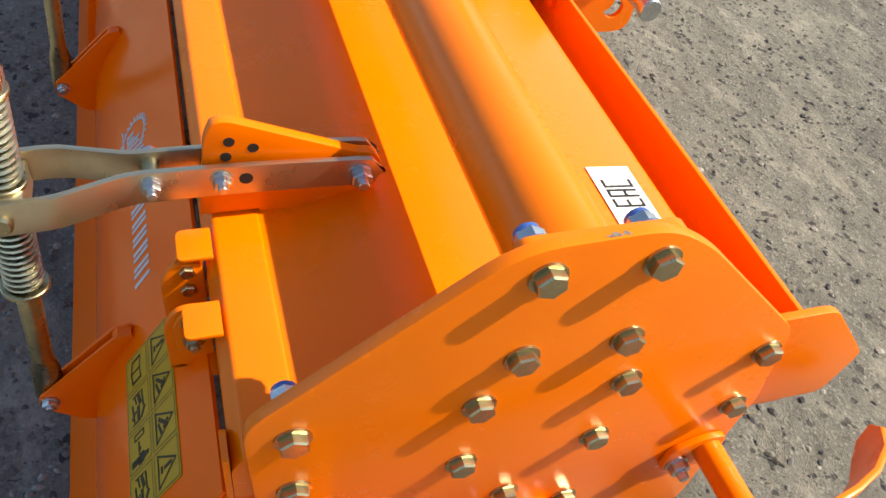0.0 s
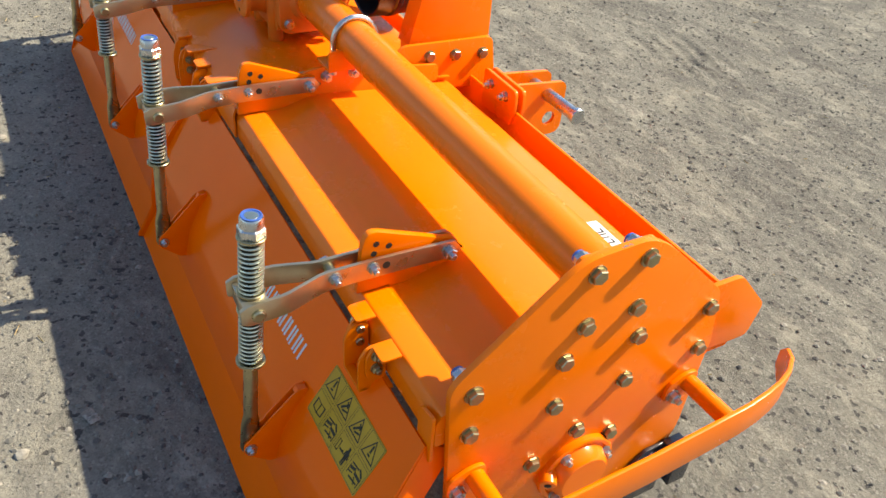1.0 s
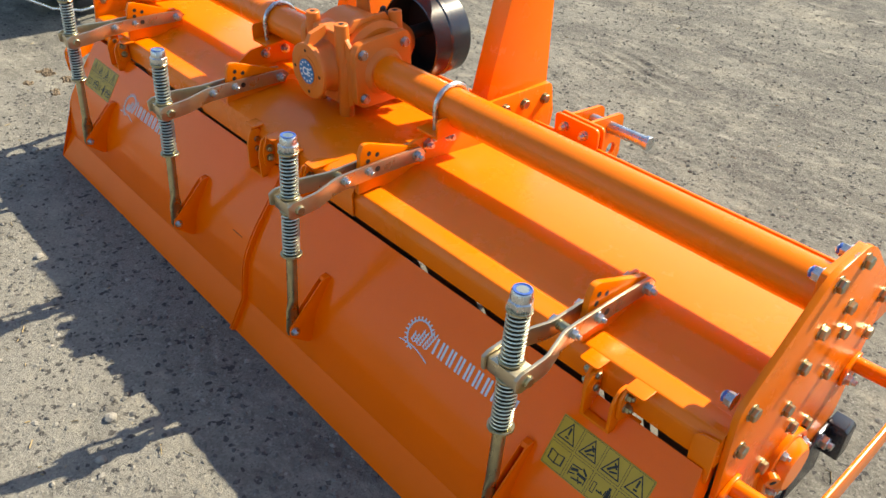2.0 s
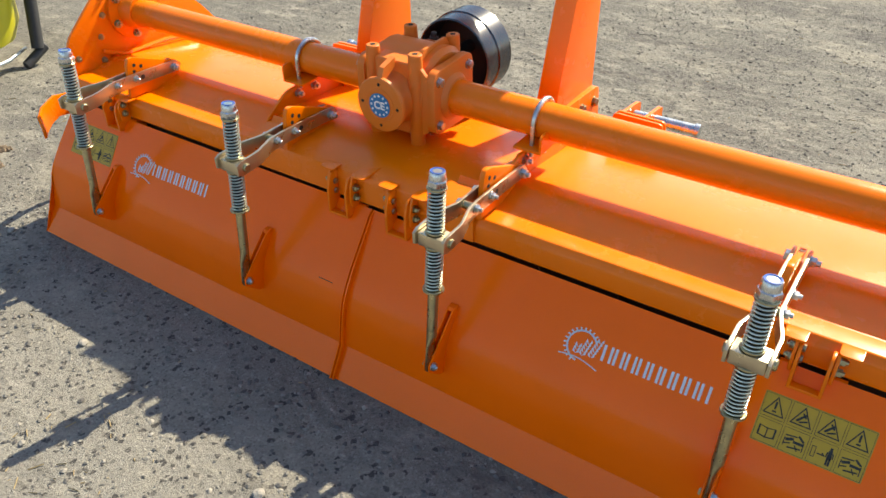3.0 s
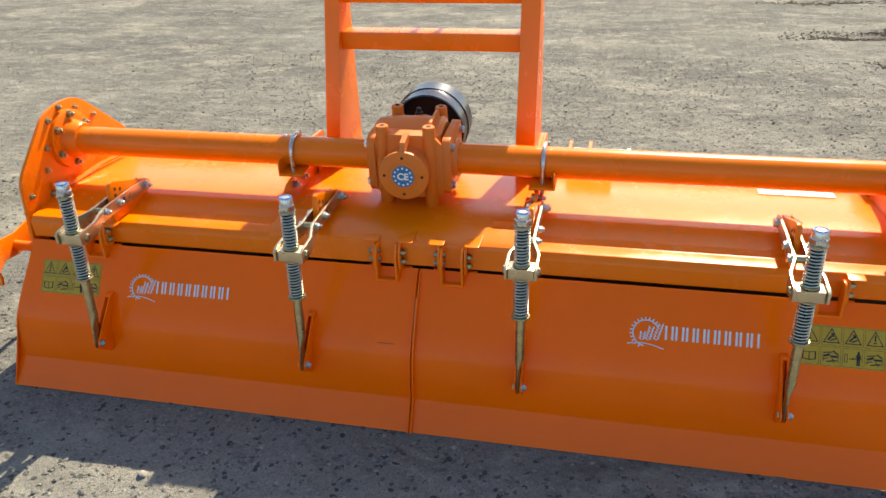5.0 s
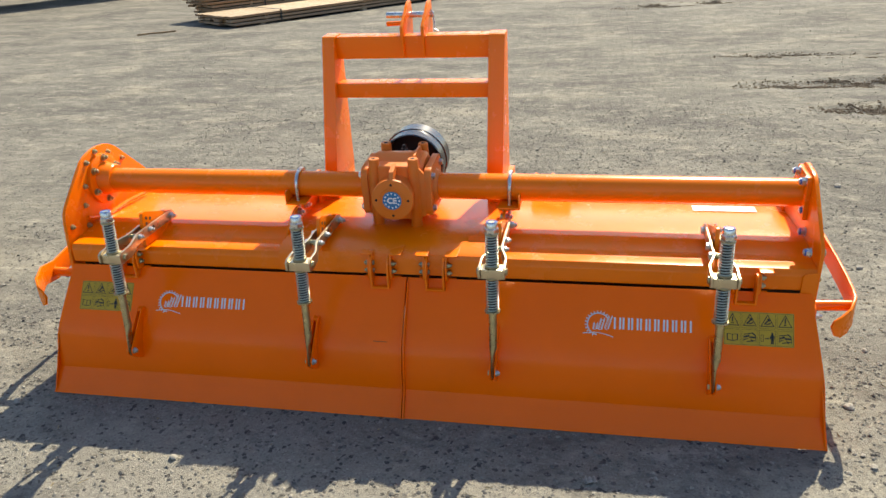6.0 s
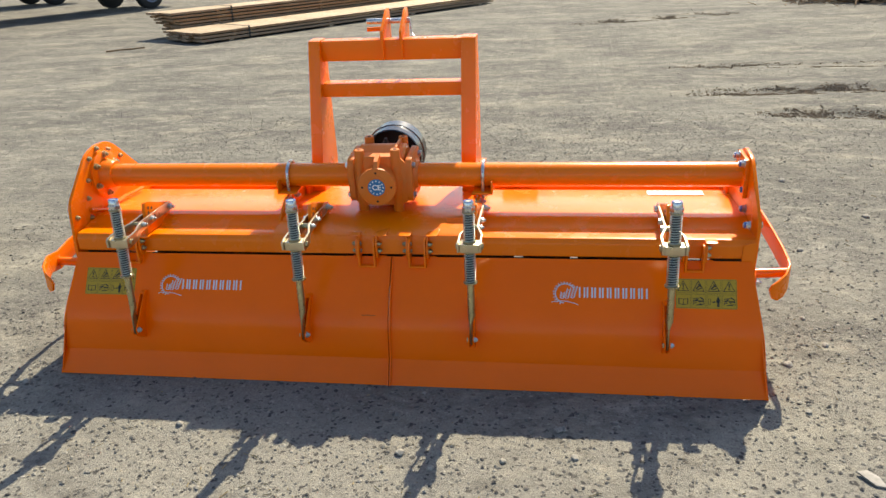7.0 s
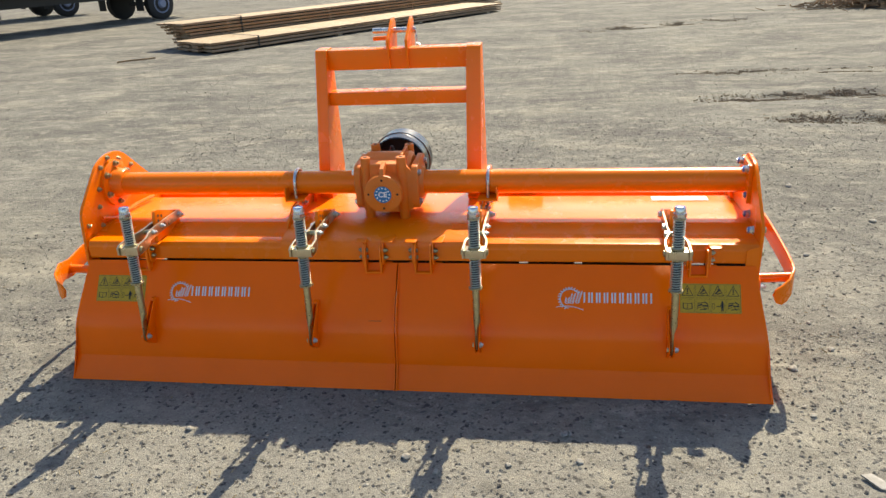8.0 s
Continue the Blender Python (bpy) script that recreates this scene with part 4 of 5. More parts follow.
warning_label(-1.012, 0.308, flap_left)

# conformity label on the hood
bm = bmesh.new()
LABEL = pose(0.968, 0.665, 0.4427, 6.05, 0, 180)
flat(bm, [(-0.1, -0.0285), (0.1, -0.0285), (0.1, 0.0285), (-0.1, 0.0285)], LABEL)
part("conformity_label", bm, WHITE_LABEL, deck, "white label with three black letters")
# the mark's square-cut letters E, A, C, each of straight strokes
W, H = 0.0098, 0.036
for i, strokes in enumerate(((((0, 0), (0, 1)), ((0, 0), (1, 0)), ((0, 0.5), (0.85, 0.5)), ((0, 1), (1, 1))),
                             (((0, 0), (0, 1)), ((1, 0), (1, 1)), ((0, 1), (1, 1)), ((0, 0.42), (1, 0.42))),
                             (((0, 0), (0, 1)), ((0, 0), (1, 0)), ((0, 1), (1, 1))))):
    bm = bmesh.new()
    x0 = 0.033 + i * 0.0162
    for k, (p, q) in enumerate(strokes):
        bar(bm, LABEL, (x0 + p[0] * W, (p[1] - 0.5) * H), (x0 + q[0] * W, (q[1] - 0.5) * H), 0.0032, 0.0005 + k * 0.00005)
    part("label_letter", bm, BLACK_INK, deck)

# ---- hinges of the flap ----


def hinge(x):
    """A narrow u-strap on the flap between two lugs on the beam; the lugs' tops are folded over to one side."""
    top, deep = (0.471, 0.250) if abs(x) < 0.5 else (0.456, 0.214)
    bm = bmesh.new()
    for s in (-1, 1):
        slab(bm, rounded([(0.163, 0.368), (0.183, 0.366), (0.203, 0.392), (0.203, top - 0.004), (0.176, top - 0.004), (0.163, 0.43)], [0.003, 0.003, 0.006, 0.010, 0.014, 0.02]), "x", x + s * 0.0265 - 0.003, x + s * 0.0265 + 0.003)
    box(bm, (x - 0.0295, 0.1635, 0.3655), (x + 0.0295, 0.178, 0.3715))
    u = part("hinge_strap", bm, ORANGE_PAINT, tiller, bevel=0.001)
    for s, t0, t1 in ((-1, -0.060, -0.021), (1, 0.031, 0.069)):
        bm = bmesh.new()
        xx = x + s * 0.034
        slab(bm, rounded([(0.172, 0.392), (0.204, 0.388), (0.204, top + 0.002), (0.186, top + 0.002), (0.172, 0.44)], [0.014, 0.004, 0.002, 0.006, 0.008]), "x", xx - 0.003, xx + 0.003)
        slab(bm, rounded([(x + t0, 0.182), (x + t1, 0.182), (x + t1, deep if s > 0 else 0.214), (x + t0, 0.214)], [0.008, 0.006, 0.002, 0.002]), "z", top, top + 0.0045)
        # foot of the lug, turned along the beam
        fx = (xx, xx + 0.026) if s > 0 else (xx - 0.020, xx)
        box(bm, (fx[0], 0.199, 0.388), (fx[1], 0.2055, 0.3925))
        part("hinge_lug", bm, ORANGE_PAINT, u, bevel=0.0012)
    for y, z in ((0.189, 0.442), (0.188, 0.417)):
        put("bolt", NUT_DULL, u, Matrix.Translation((x + 0.037, y, z)))
        put("nut", NUT_DULL, u, Matrix.Translation((x - 0.037, y, z)) @ AGAINST_X)
        put("bolt", BOLT_SMALL, u, Matrix.Translation((x - 0.0235, y, z)))


for hx in (-0.930, -0.0855, 0.0855, 0.971):
    hinge(hx)

# ---- spring struts, lift arms, their brackets and the fins that hold the rods ----
ROD_FOOT, ROD_TOP = Vector((0, 0.018, 0.20)), Vector((0, 0.061, 0.648))
AXIS = (ROD_TOP - ROD_FOOT).normalized()


def on_rod(z):
    return ROD_FOOT + AXIS * ((z - ROD_FOOT.z) / AXIS.z)


def coil(z0, z1, turns, r, wire):
    bm = bmesh.new()
    m, length = frame_of(on_rod(z0), on_rod(z1))
    steps = int(turns * 16)
    rings = []
    for i in range(steps + 1):
        t = i / steps
        a = 2 * math.pi * turns * t
        u = t * turns
        h = length * t
        c = Vector((r * math.cos(a), r * math.sin(a), h))
        out, up = Vector((math.cos(a), math.sin(a), 0)), Vector((0, 0, 1))
        rings.append([bm.verts.new(m @ (c + out * p + up * q)) for p, q in ring_section(wire, 7)])
    for a, b in zip(rings, rings[1:]):
        for i in range(7):
            bm.faces.new((a[i], a[(i + 1) % 7], b[(i + 1) % 7], b[i]))
    bm.faces.new(rings[0][::-1])
    bm.faces.new(rings[-1])
    return bm


def rod_disc(z, h, r, n=24, e=0.001):
    bm = bmesh.new()
    lathe(bm, [(0, r - e), (e, r), (h - e, r), (h, r - e)], on_rod(z), on_rod(z + 1), n)
    return bm


def rod_bm():
    bm = bmesh.new()
    lathe(bm, [(0.0, 0.0113), (0.372, 0.0113), (0.374, 0.0105), (0.3755, 0.0095)], on_rod(0.268), on_rod(0.9), 20)
    # hammered flat foot
    prof = [(0.285, 0.0112, 0.0112), (0.268, 0.0113, 0.0105), (0.242, 0.0048, 0.0155), (0.19, 0.0042, 0.0165), (0.178, 0.004, 0.013), (0.171, 0.0035, 0.006)]
    rings = []
    for z, hx, hy in prof:
        c = on_rod(z)
        rings.append([bm.verts.new((hx * math.cos(a) - 0.0028 * min(1, max(0, (0.27 - z) / 0.03)), c.y + hy * math.sin(a), z)) for a in np.linspace(0, 2 * math.pi, 17)[:-1]])
    for a, b in zip(rings, rings[1:]):
        for i in range(16):
            bm.faces.new((a[i], a[(i + 1) % 16], b[(i + 1) % 16], b[i]))
    bm.faces.new(rings[-1])
    return bm


def nut_bm():
    bm = bmesh.new()
    r = 0.0345 / 2 / math.cos(math.pi / 6)
    lathe(bm, [(0, r * 0.93), (0.002, r), (0.013, r), (0.016, r * 0.86)], on_rod(0.616), on_rod(0.9), 6)
    lathe(bm, [(0.0155, 0.0168), (0.029, 0.0166), (0.0312, 0.0152)], on_rod(0.616), on_rod(0.9), 28)
    return bm


def insert_bm():
    bm = bmesh.new()
    lathe(bm, [(0, 0.0150), (0.001, 0.0148), (0.0012, 0.0125), (-0.001, 0.0118), (-0.001, 0.0112)], on_rod(0.6475), on_rod(0.9), 24)
    return bm


ROD = mesh_of("rod", rod_bm(), YELLOW_ZINC)
UPPER = mesh_of("upper_spring", coil(0.522, 0.611, 11.5, 0.0164, 0.0023), SPRING_STEEL)
LOWER = mesh_of("lower_spring", coil(0.389, 0.483, 12, 0.0164, 0.0022), SPRING_STEEL)
# dark sleeves round the rod, added for the shade between the coils
COIL_SHADES = [mesh_of("coil_shade", rod_disc(z, h, 0.0121), DARK_STEEL_AND_SHADE) for z, h in ((0.3895, 0.0925), (0.523, 0.087))]
TOP_NUT = mesh_of("top_nut", nut_bm(), BRIGHT_ZINC)
THREAD_END = mesh_of("thread_end", rod_disc(0.6455, 0.0022, 0.0105), SPRING_STEEL)
INSERT = mesh_of("nylon_insert", insert_bm(), NYLON)
WASHERS = [mesh_of("washer", rod_disc(z, h, r), YELLOW_ZINC) for z, h, r in ((0.611, 0.005, 0.0205), (0.517, 0.005, 0.0205), (0.483, 0.005, 0.0205), (0.382, 0.006, 0.0225))]


def trunnion_bm():
    bm = bmesh.new()
    c = on_rod(0.502)
    box(bm, (-0.030, c.y - 0.019, 0.488), (0.030, c.y + 0.019, 0.517))
    return bm


TRUNNION = mesh_of("trunnion", trunnion_bm(), PLATE_ZINC, bevel=0.003)


def arm_bm(s):
    """One cranked flat bar of a lift arm."""
    bm = bmesh.new()
    line = [(0.022, 0.034), (0.082, 0.034), (0.094, 0.0325), (0.145, 0.0165), (0.158, 0.0145), (0.385, 0.0145)]
    def height(y):
        t = (y - 0.022) / 0.363
        mid = 0.505 + 0.006 * math.sin(math.pi * t) - 0.002 * t
        half = 0.018 - 0.002 * t
        return mid - half, mid + half
    sub = []
    for (y0, x0), (y1, x1) in zip(line, line[1:]):
        k = max(1, int((y1 - y0) / 0.012))
        sub += [(y0 + (y1 - y0) * i / k, x0 + (x1 - x0) * i / k) for i in range(k)]
    sub.append(line[-1])
    rings = []
    for i, (y, x) in enumerate(sub):
        lo, hi = height(y)
        e0, e1 = (y - 0.022), (0.385 - y)
        cut = 0.018 - math.sqrt(max(0, 0.018 ** 2 - (0.018 - min(e1, 0.018)) ** 2))
        cut = max(cut, 0.006 - min(e0, 0.006))
        lo, hi = lo + cut * 0.96, hi - cut * 0.96
        rings.append([bm.verts.new((s * (x - 0.003), y, lo)), bm.verts.new((s * (x + 0.003), y, lo)), bm.verts.new((s * (x + 0.003), y, hi)), bm.verts.new((s * (x - 0.003), y, hi))])
    for a, b in zip(rings, rings[1:]):
        for i in range(4):
            bm.faces.new((a[i], a[(i + 1) % 4], b[(i + 1) % 4], b[i]))
    bm.faces.new(rings[0][::-1])
    bm.faces.new(rings[-1])
    return bm


ARMS = [mesh_of("lift_bar", arm_bm(s), PLATE_ZINC, bevel=0.0008) for s in (-1, 1)]


def bracket_bm():
    bm = bmesh.new()
    slab(bm, rounded([(0.207, 0.459), (0.263, 0.459), (0.266, 0.430), (0.345, 0.428), (0.372, 0.455), (0.386, 0.50), (0.378, 0.518), (0.36, 0.520), (0.240, 0.569), (0.226, 0.568), (0.218, 0.55)], [0, 0, 0, 0, 0.01, 0.01, 0.008, 0.01, 0.008, 0.01, 0.02]), "x", -0.006, 0.006)
    return bm


BRACKET = mesh_of("arm_bracket", bracket_bm(), ORANGE_PAINT, bevel=0.001)


def fin_bm(x0):
    """One cheek of the clevis on the flap that holds the rod's foot."""
    bm = bmesh.new()
    slab(bm, rounded([(0.003, 0.177), (0.005, 0.197), (0.018, 0.208), (0.100, 0.286), (0.119, 0.288), (0.121, 0.281), (0.093, 0.2395), (0.0695, 0.194), (0.061, 0.150), (0.060, 0.138), (0.045, 0.138)], [0.009, 0.009, 0.008, 0.012, 0.003, 0, 0, 0, 0, 0.003, 0.012]), "x", x0, x0 + 0.004)
    return bm


FINS = [mesh_of("fin", fin_bm(x0), FLAP_PAINT_LIFTED, bevel=0.0008) for x0 in (0.0022, -0.0118)]
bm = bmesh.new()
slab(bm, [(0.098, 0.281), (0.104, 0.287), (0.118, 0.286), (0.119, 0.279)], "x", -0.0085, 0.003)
FIN_TIP = mesh_of("fin_tip", bm, FLAP_PAINT_LIFTED)


def pin_head_bm(s):
    bm = bmesh.new()
    lathe(bm, [(0, 0.0105), (0.004, 0.0105), (0.006, 0.008)], (s * 0.037, 0.0465, 0.504), (s * 2, 0.0465, 0.504), 16)
    return bm


PIN_HEADS = [mesh_of("pin_head", pin_head_bm(s), YELLOW_ZINC) for s in (-1, 1)]


def spacer_bm():
    bm = bmesh.new()
    cyl(bm, (-0.0118, 0.169, 0.513), (0.0118, 0.169, 0.513), 0.009, 14)
    return bm


SPACER = mesh_of("spacer", spacer_bm(), YELLOW_ZINC)
HOLES = []
for y, z in ((0.240, 0.546), (0.261, 0.537), (0.236, 0.529)):
    bm = bmesh.new()
    cyl(bm, (-0.0064, y, z), (0.0064, y, z), 0.0052, 14)
    HOLES.append(mesh_of("hole", bm, HOLE))

for x in STRUTS:
    at = Matrix.Translation((x, 0, 0))
    br = put("arm_bracket", BRACKET, tiller, at)
    for h in HOLES:
        put("bracket_hole", h, br)
    arm = put("lift_arm", ARMS[1], tiller, at, "cranked zinc plated double lift arm")
    put("lift_bar", ARMS[0], arm)
    put("spacer", SPACER, arm)
    for y, z in ((0.360, 0.503), (0.230, 0.512), (0.169, 0.513)):
        put("nut", NUT_SMALL if y < 0.3 else NUT, arm, Matrix.Translation((0.0175, y, z)))
        put("bolt", BOLT_BRIGHT, arm, Matrix.Translation((-0.0175, y, z)) @ AGAINST_X)
    for s in (-1, 1):
        bm = bmesh.new()
        cyl(bm, (s * 0.0174, 0.252, 0.511), (s * 0.0178, 0.252, 0.511), 0.0065, 14)
        part("bar_hole", bm, HOLE, arm)
    rod = put("spring_rod", ROD, tiller, at, "zinc plated rod with two coil springs")
    put("upper_spring", UPPER, rod, None, "bright zinc coil spring")
    put("lower_spring", LOWER, rod, None, "bright zinc coil spring")
    for t in COIL_SHADES:
        put("coil_shade", t, rod, None, "dark sleeve added for the shade between the coils")
    put("lock_nut", TOP_NUT, rod)
    put("nylon_insert", INSERT, rod, None, "blue nylon ring")
    put("thread_end", THREAD_END, rod, None, "dull rod end sunk in the nut")
    for wme in WASHERS:
        put("washer", wme, rod)
    put("trunnion", TRUNNION, rod)
    for p in PIN_HEADS:
        put("pin_head", p, rod)
    side = flap_right if x > SEAM else flap_left
    for f in FINS:
        put("rod_fin", f, side, at)
    put("fin_tip", FIN_TIP, side, at)
    put("nut", NUT_FLAT, side, Matrix.Translation((x + 0.0062, 0.0155, 0.187)))
    put("bolt", BOLT_SMALL, side, Matrix.Translation((x - 0.0118, 0.0155, 0.187)) @ AGAINST_X)

# ---- the yard: loose stones, timber, lorries, brush ----


def pebbles(name, count, seed, area, sizes, label):
    rng = random.Random(seed)
    verts, faces = [], []
    oct_v = [(1, 0, 0), (-1, 0, 0), (0, 1, 0), (0, -1, 0), (0, 0, 1), (0, 0, -1), (0.62, 0.62, 0.3), (-0.62, 0.6, 0.34), (0.6, -0.64, 0.3), (-0.6, -0.6, 0.36)]
    oct_f = [(4, 0, 6), (4, 6, 2), (4, 2, 7), (4, 7, 1), (4, 1, 9), (4, 9, 3), (4, 3, 8), (4, 8, 0), (0, 5, 2), (0, 2, 6), (2, 5, 1), (2, 1, 7), (1, 5, 3), (1, 3, 9), (3, 5, 0), (3, 0, 8)]
    for _ in range(count):
        x, y = rng.uniform(area[0], area[1]), area[2] + (area[3] - area[2]) * rng.random() ** area[4]
        r = sizes[0] + (sizes[1] - sizes[0]) * rng.random() ** 3.5
        a, sx, sy, sz = rng.uniform(0, 6.28), rng.uniform(0.7, 1.3), rng.uniform(0.6, 1.1), rng.uniform(0.35, 0.7)
        z = level(x, y) + r * sz * 0.25
        k = len(verts)
        ca, sa = math.cos(a), math.sin(a)
        for px, py, pz in oct_v:
            px, py, pz = px * sx * rng.uniform(0.8, 1.15), py * sy * rng.uniform(0.8, 1.15), pz * sz
            verts.append((x + r * (px * ca - py * sa), y + r * (px * sa + py * ca), z + r * pz))
        faces += [tuple(k + i for i in f) for f in oct_f]
    me = bpy.data.meshes.new(name)
    me.from_pydata(verts, [], faces)
    me.materials.append(STONE)
    return tagged(new(name, me), label, "gravel", kind="stuff")


pebbles("gravel_near", 22000, 3, (-1.9, 1.9, -0.95, 0.5, 1.0), (0.0016, 0.0085), "fine loose grit and small stones on the yard")
pebbles("gravel_middle", 30000, 9, (-2.4, 3.6, 0.4, 4.2, 1.0), (0.002, 0.0095), "loose grit and small stones on the yard")
pebbles("gravel_far", 17000, 4, (-6.5, 8.5, 3.0, 13.0, 1.2), (0.003, 0.011), "scattered small stones over the yard")


def clods():
    """Crumbs of dark soil turned up along the wheel ruts."""
    rng = random.Random(21)
    bm_verts, bm_faces = [], []
    for cx, cy, lx, wy, tilt in RUTS + ((-2.01, 0.22, 0.04, 0.02, 0.3), (-1.77, 0.175, 0.025, 0.012, 0.0), (-1.89, 0.265, 0.03, 0.015, 0.0), (-1.93, 0.115, 0.02, 0.012, 0.3)):
        for _ in range(int(8000 * lx)):
            u = rng.uniform(-1, 1) * lx * rng.uniform(0.75, 1.2)
            drift = noise.noise(Vector((u * 3.1, cy * 3, 5))) * 0.8 + noise.noise(Vector((u * 11, cy * 3, 9))) * 0.6
            v = rng.gauss(0, wy * 0.55) + wy * drift
            if noise.noise(Vector((u * 2.2, cy * 3 + v * 6, 0))) + 0.5 * rng.random() < -0.12:
                continue
            x, y = cx + u, cy + tilt * u + v
            r = 0.002 + 0.0065 * rng.random() ** 4
            z = level(x, y) + r * 0.2
            k = len(bm_verts)
            a = rng.uniform(0, 6.28)
            for i in range(5):
                b = a + i * 1.257
                bm_verts.append((x + 1.6 * r * math.cos(b) * rng.uniform(0.7, 1.2), y + r * math.sin(b) * rng.uniform(0.7, 1.2), z - 0.4 * r))
            for i in range(3):
                b = a + 0.4 + i * 2.09
                bm_verts.append((x + 0.8 * r * math.cos(b), y + 0.6 * r * math.sin(b), z + r * rng.uniform(0.5, 0.9)))
            bm_faces += [(k, k + 1, k + 5), (k + 1, k + 2, k + 6), (k + 1, k + 6, k + 5), (k + 2, k + 3, k + 6), (k + 3, k + 7, k + 6), (k + 3, k + 4, k + 7), (k + 4, k, k + 7), (k, k + 5, k + 7), (k + 5, k + 6, k + 7)]
    me = bpy.data.meshes.new("soil_clods")
    me.from_pydata(bm_verts, [], bm_faces)
    me.materials.append(SOIL)
    tagged(new("soil_clods", me), "dark crumbs of soil along wheel ruts", "soil", kind="stuff")


clods()


def straw():
    """Bits of straw and twig strewn in loose patches."""
    rng = random.Random(33)
    verts, faces = [], []
    for cx, cy, spread, count in ((-0.25, -0.62, 0.12, 60), (0.15, -0.52, 0.2, 30), (-0.75, -0.55, 0.2, 40), (1.0, -0.55, 0.25, 25), (1.75, 0.35, 0.25, 40), (1.6, 1.0, 0.5, 50), (-1.6, -0.3, 0.3, 40), (-1.5, 0.8, 0.5, 40), (0.5, 1.8, 0.9, 80), (1.9, 2.4, 0.9, 60), (-0.6, 3.0, 1.2, 90)):
        for _ in range(count):
            x, y = rng.gauss(cx, spread), rng.gauss(cy, spread)
            a, l, r = rng.uniform(0, 6.28), 0.006 + 0.03 * rng.random() ** 3, rng.uniform(0.0007, 0.0016)
            z = level(x, y) + 0.002
            dx, dy = math.cos(a) * l / 2, math.sin(a) * l / 2
            sx, sy = -math.sin(a) * r, math.cos(a) * r
            k = len(verts)
            lift = rng.uniform(0, 0.004)
            verts += [(x - dx - sx, y - dy - sy, z), (x - dx + sx, y - dy + sy, z), (x - dx, y - dy, z + 1.6 * r), (x + dx - sx, y + dy - sy, z + lift), (x + dx + sx, y + dy + sy, z + lift), (x + dx, y + dy, z + lift + 1.6 * r)]
            faces += [(k, k + 1, k + 4, k + 3), (k + 1, k + 2, k + 5, k + 4), (k + 2, k, k + 3, k + 5), (k, k + 2, k + 1), (k + 3, k + 4, k + 5)]
    me = bpy.data.meshes.new("straw_bits")
    me.from_pydata(verts, [], faces)
    me.materials.append(STRAW)
    tagged(new("straw_bits", me), "dry straw and twig bits strewn on gravel", "straw", kind="stuff")


straw()


def stone(x, y, r, seed, label):
    rng = random.Random(seed)
    bm = bmesh.new()
    bmesh.ops.create_icosphere(bm, subdivisions=2, radius=r)
    for v in bm.verts:
        v.co *= 1 + 0.5 * noise.noise(v.co * (0.9 / r) + Vector((seed, 0, 0)))
        v.co.z *= 0.6
    ob = part("stone", bm, STONE, None, smooth=False)
    ob.matrix_basis = pose(x, y, level(x, y) + r * 0.3, 0, 0, rng.uniform(0, 360))
    tagged(ob, label, "stone", "loose stones")


for i, (x, y, r) in enumerate(((1.314, 0.22, 0.016), (1.45, 0.57, 0.011), (1.30, -0.06, 0.010), (0.60, -0.34, 0.012), (0.40, -0.37, 0.010), (-1.30, -0.06, 0.012), (0.20, -0.42, 0.011), (1.47, 0.36, 0.012), (2.05, 1.7, 0.017), (1.8, 2.3, 0.02), (0.95, 1.9, 0.016), (1.62, 1.25, 0.012), (-0.62, -0.27, 0.012), (0.1, -0.36, 0.013))):
    stone(x, y, r, i + 1, "small grey stone lying on the gravel")

# a pale shard and a crumpled scrap
bm = bmesh.new()
slab(bm, [(-0.038, -0.010), (0.022, -0.016), (0.045, 0.0), (0.01, 0.016), (-0.024, 0.014)], "z", 0.0, 0.006)
ob = part("bark_shard", bm, SCRAP, None, bevel=0.001)
ob.matrix_basis = pose(1.372, -0.375, level(1.372, -0.375) + 0.004, 8, 4, -50)
tagged(ob, "pale flat shard lying on the gravel", "shard")
bm = bmesh.new()
bmesh.ops.create_grid(bm, x_segments=8, y_segments=6, size=0.5)
for v in bm.verts:
    v.co = Vector((v.co.x * 0.036, v.co.y * 0.022, 0.003 + 0.008 * noise.noise(v.co * 6) + 0.003 * math.sin(v.co.x * 20)))
bmesh.ops.solidify(bm, geom=bm.faces[:], thickness=0.0008)
ob = part("crumpled_wrapper", bm, SCRAP, None, smooth=False)
ob.matrix_basis = pose(0.56, -0.215, level(0.56, -0.215) + 0.002, 0, 0, 20)
tagged(ob, "crumpled pale wrapper lying on shaded gravel", "wrapper")
bm = bmesh.new()
sweep(bm, [(-6.21, 8.89, 0.012), (-6.07, 9.01, 0.018), (-5.9, 9.11, 0.016), (-5.76, 9.22, 0.022)], ring_section(0.013, 6))
tagged(part("stick", bm, BARK, None), "dark thin stick lying on the yard", "stick")


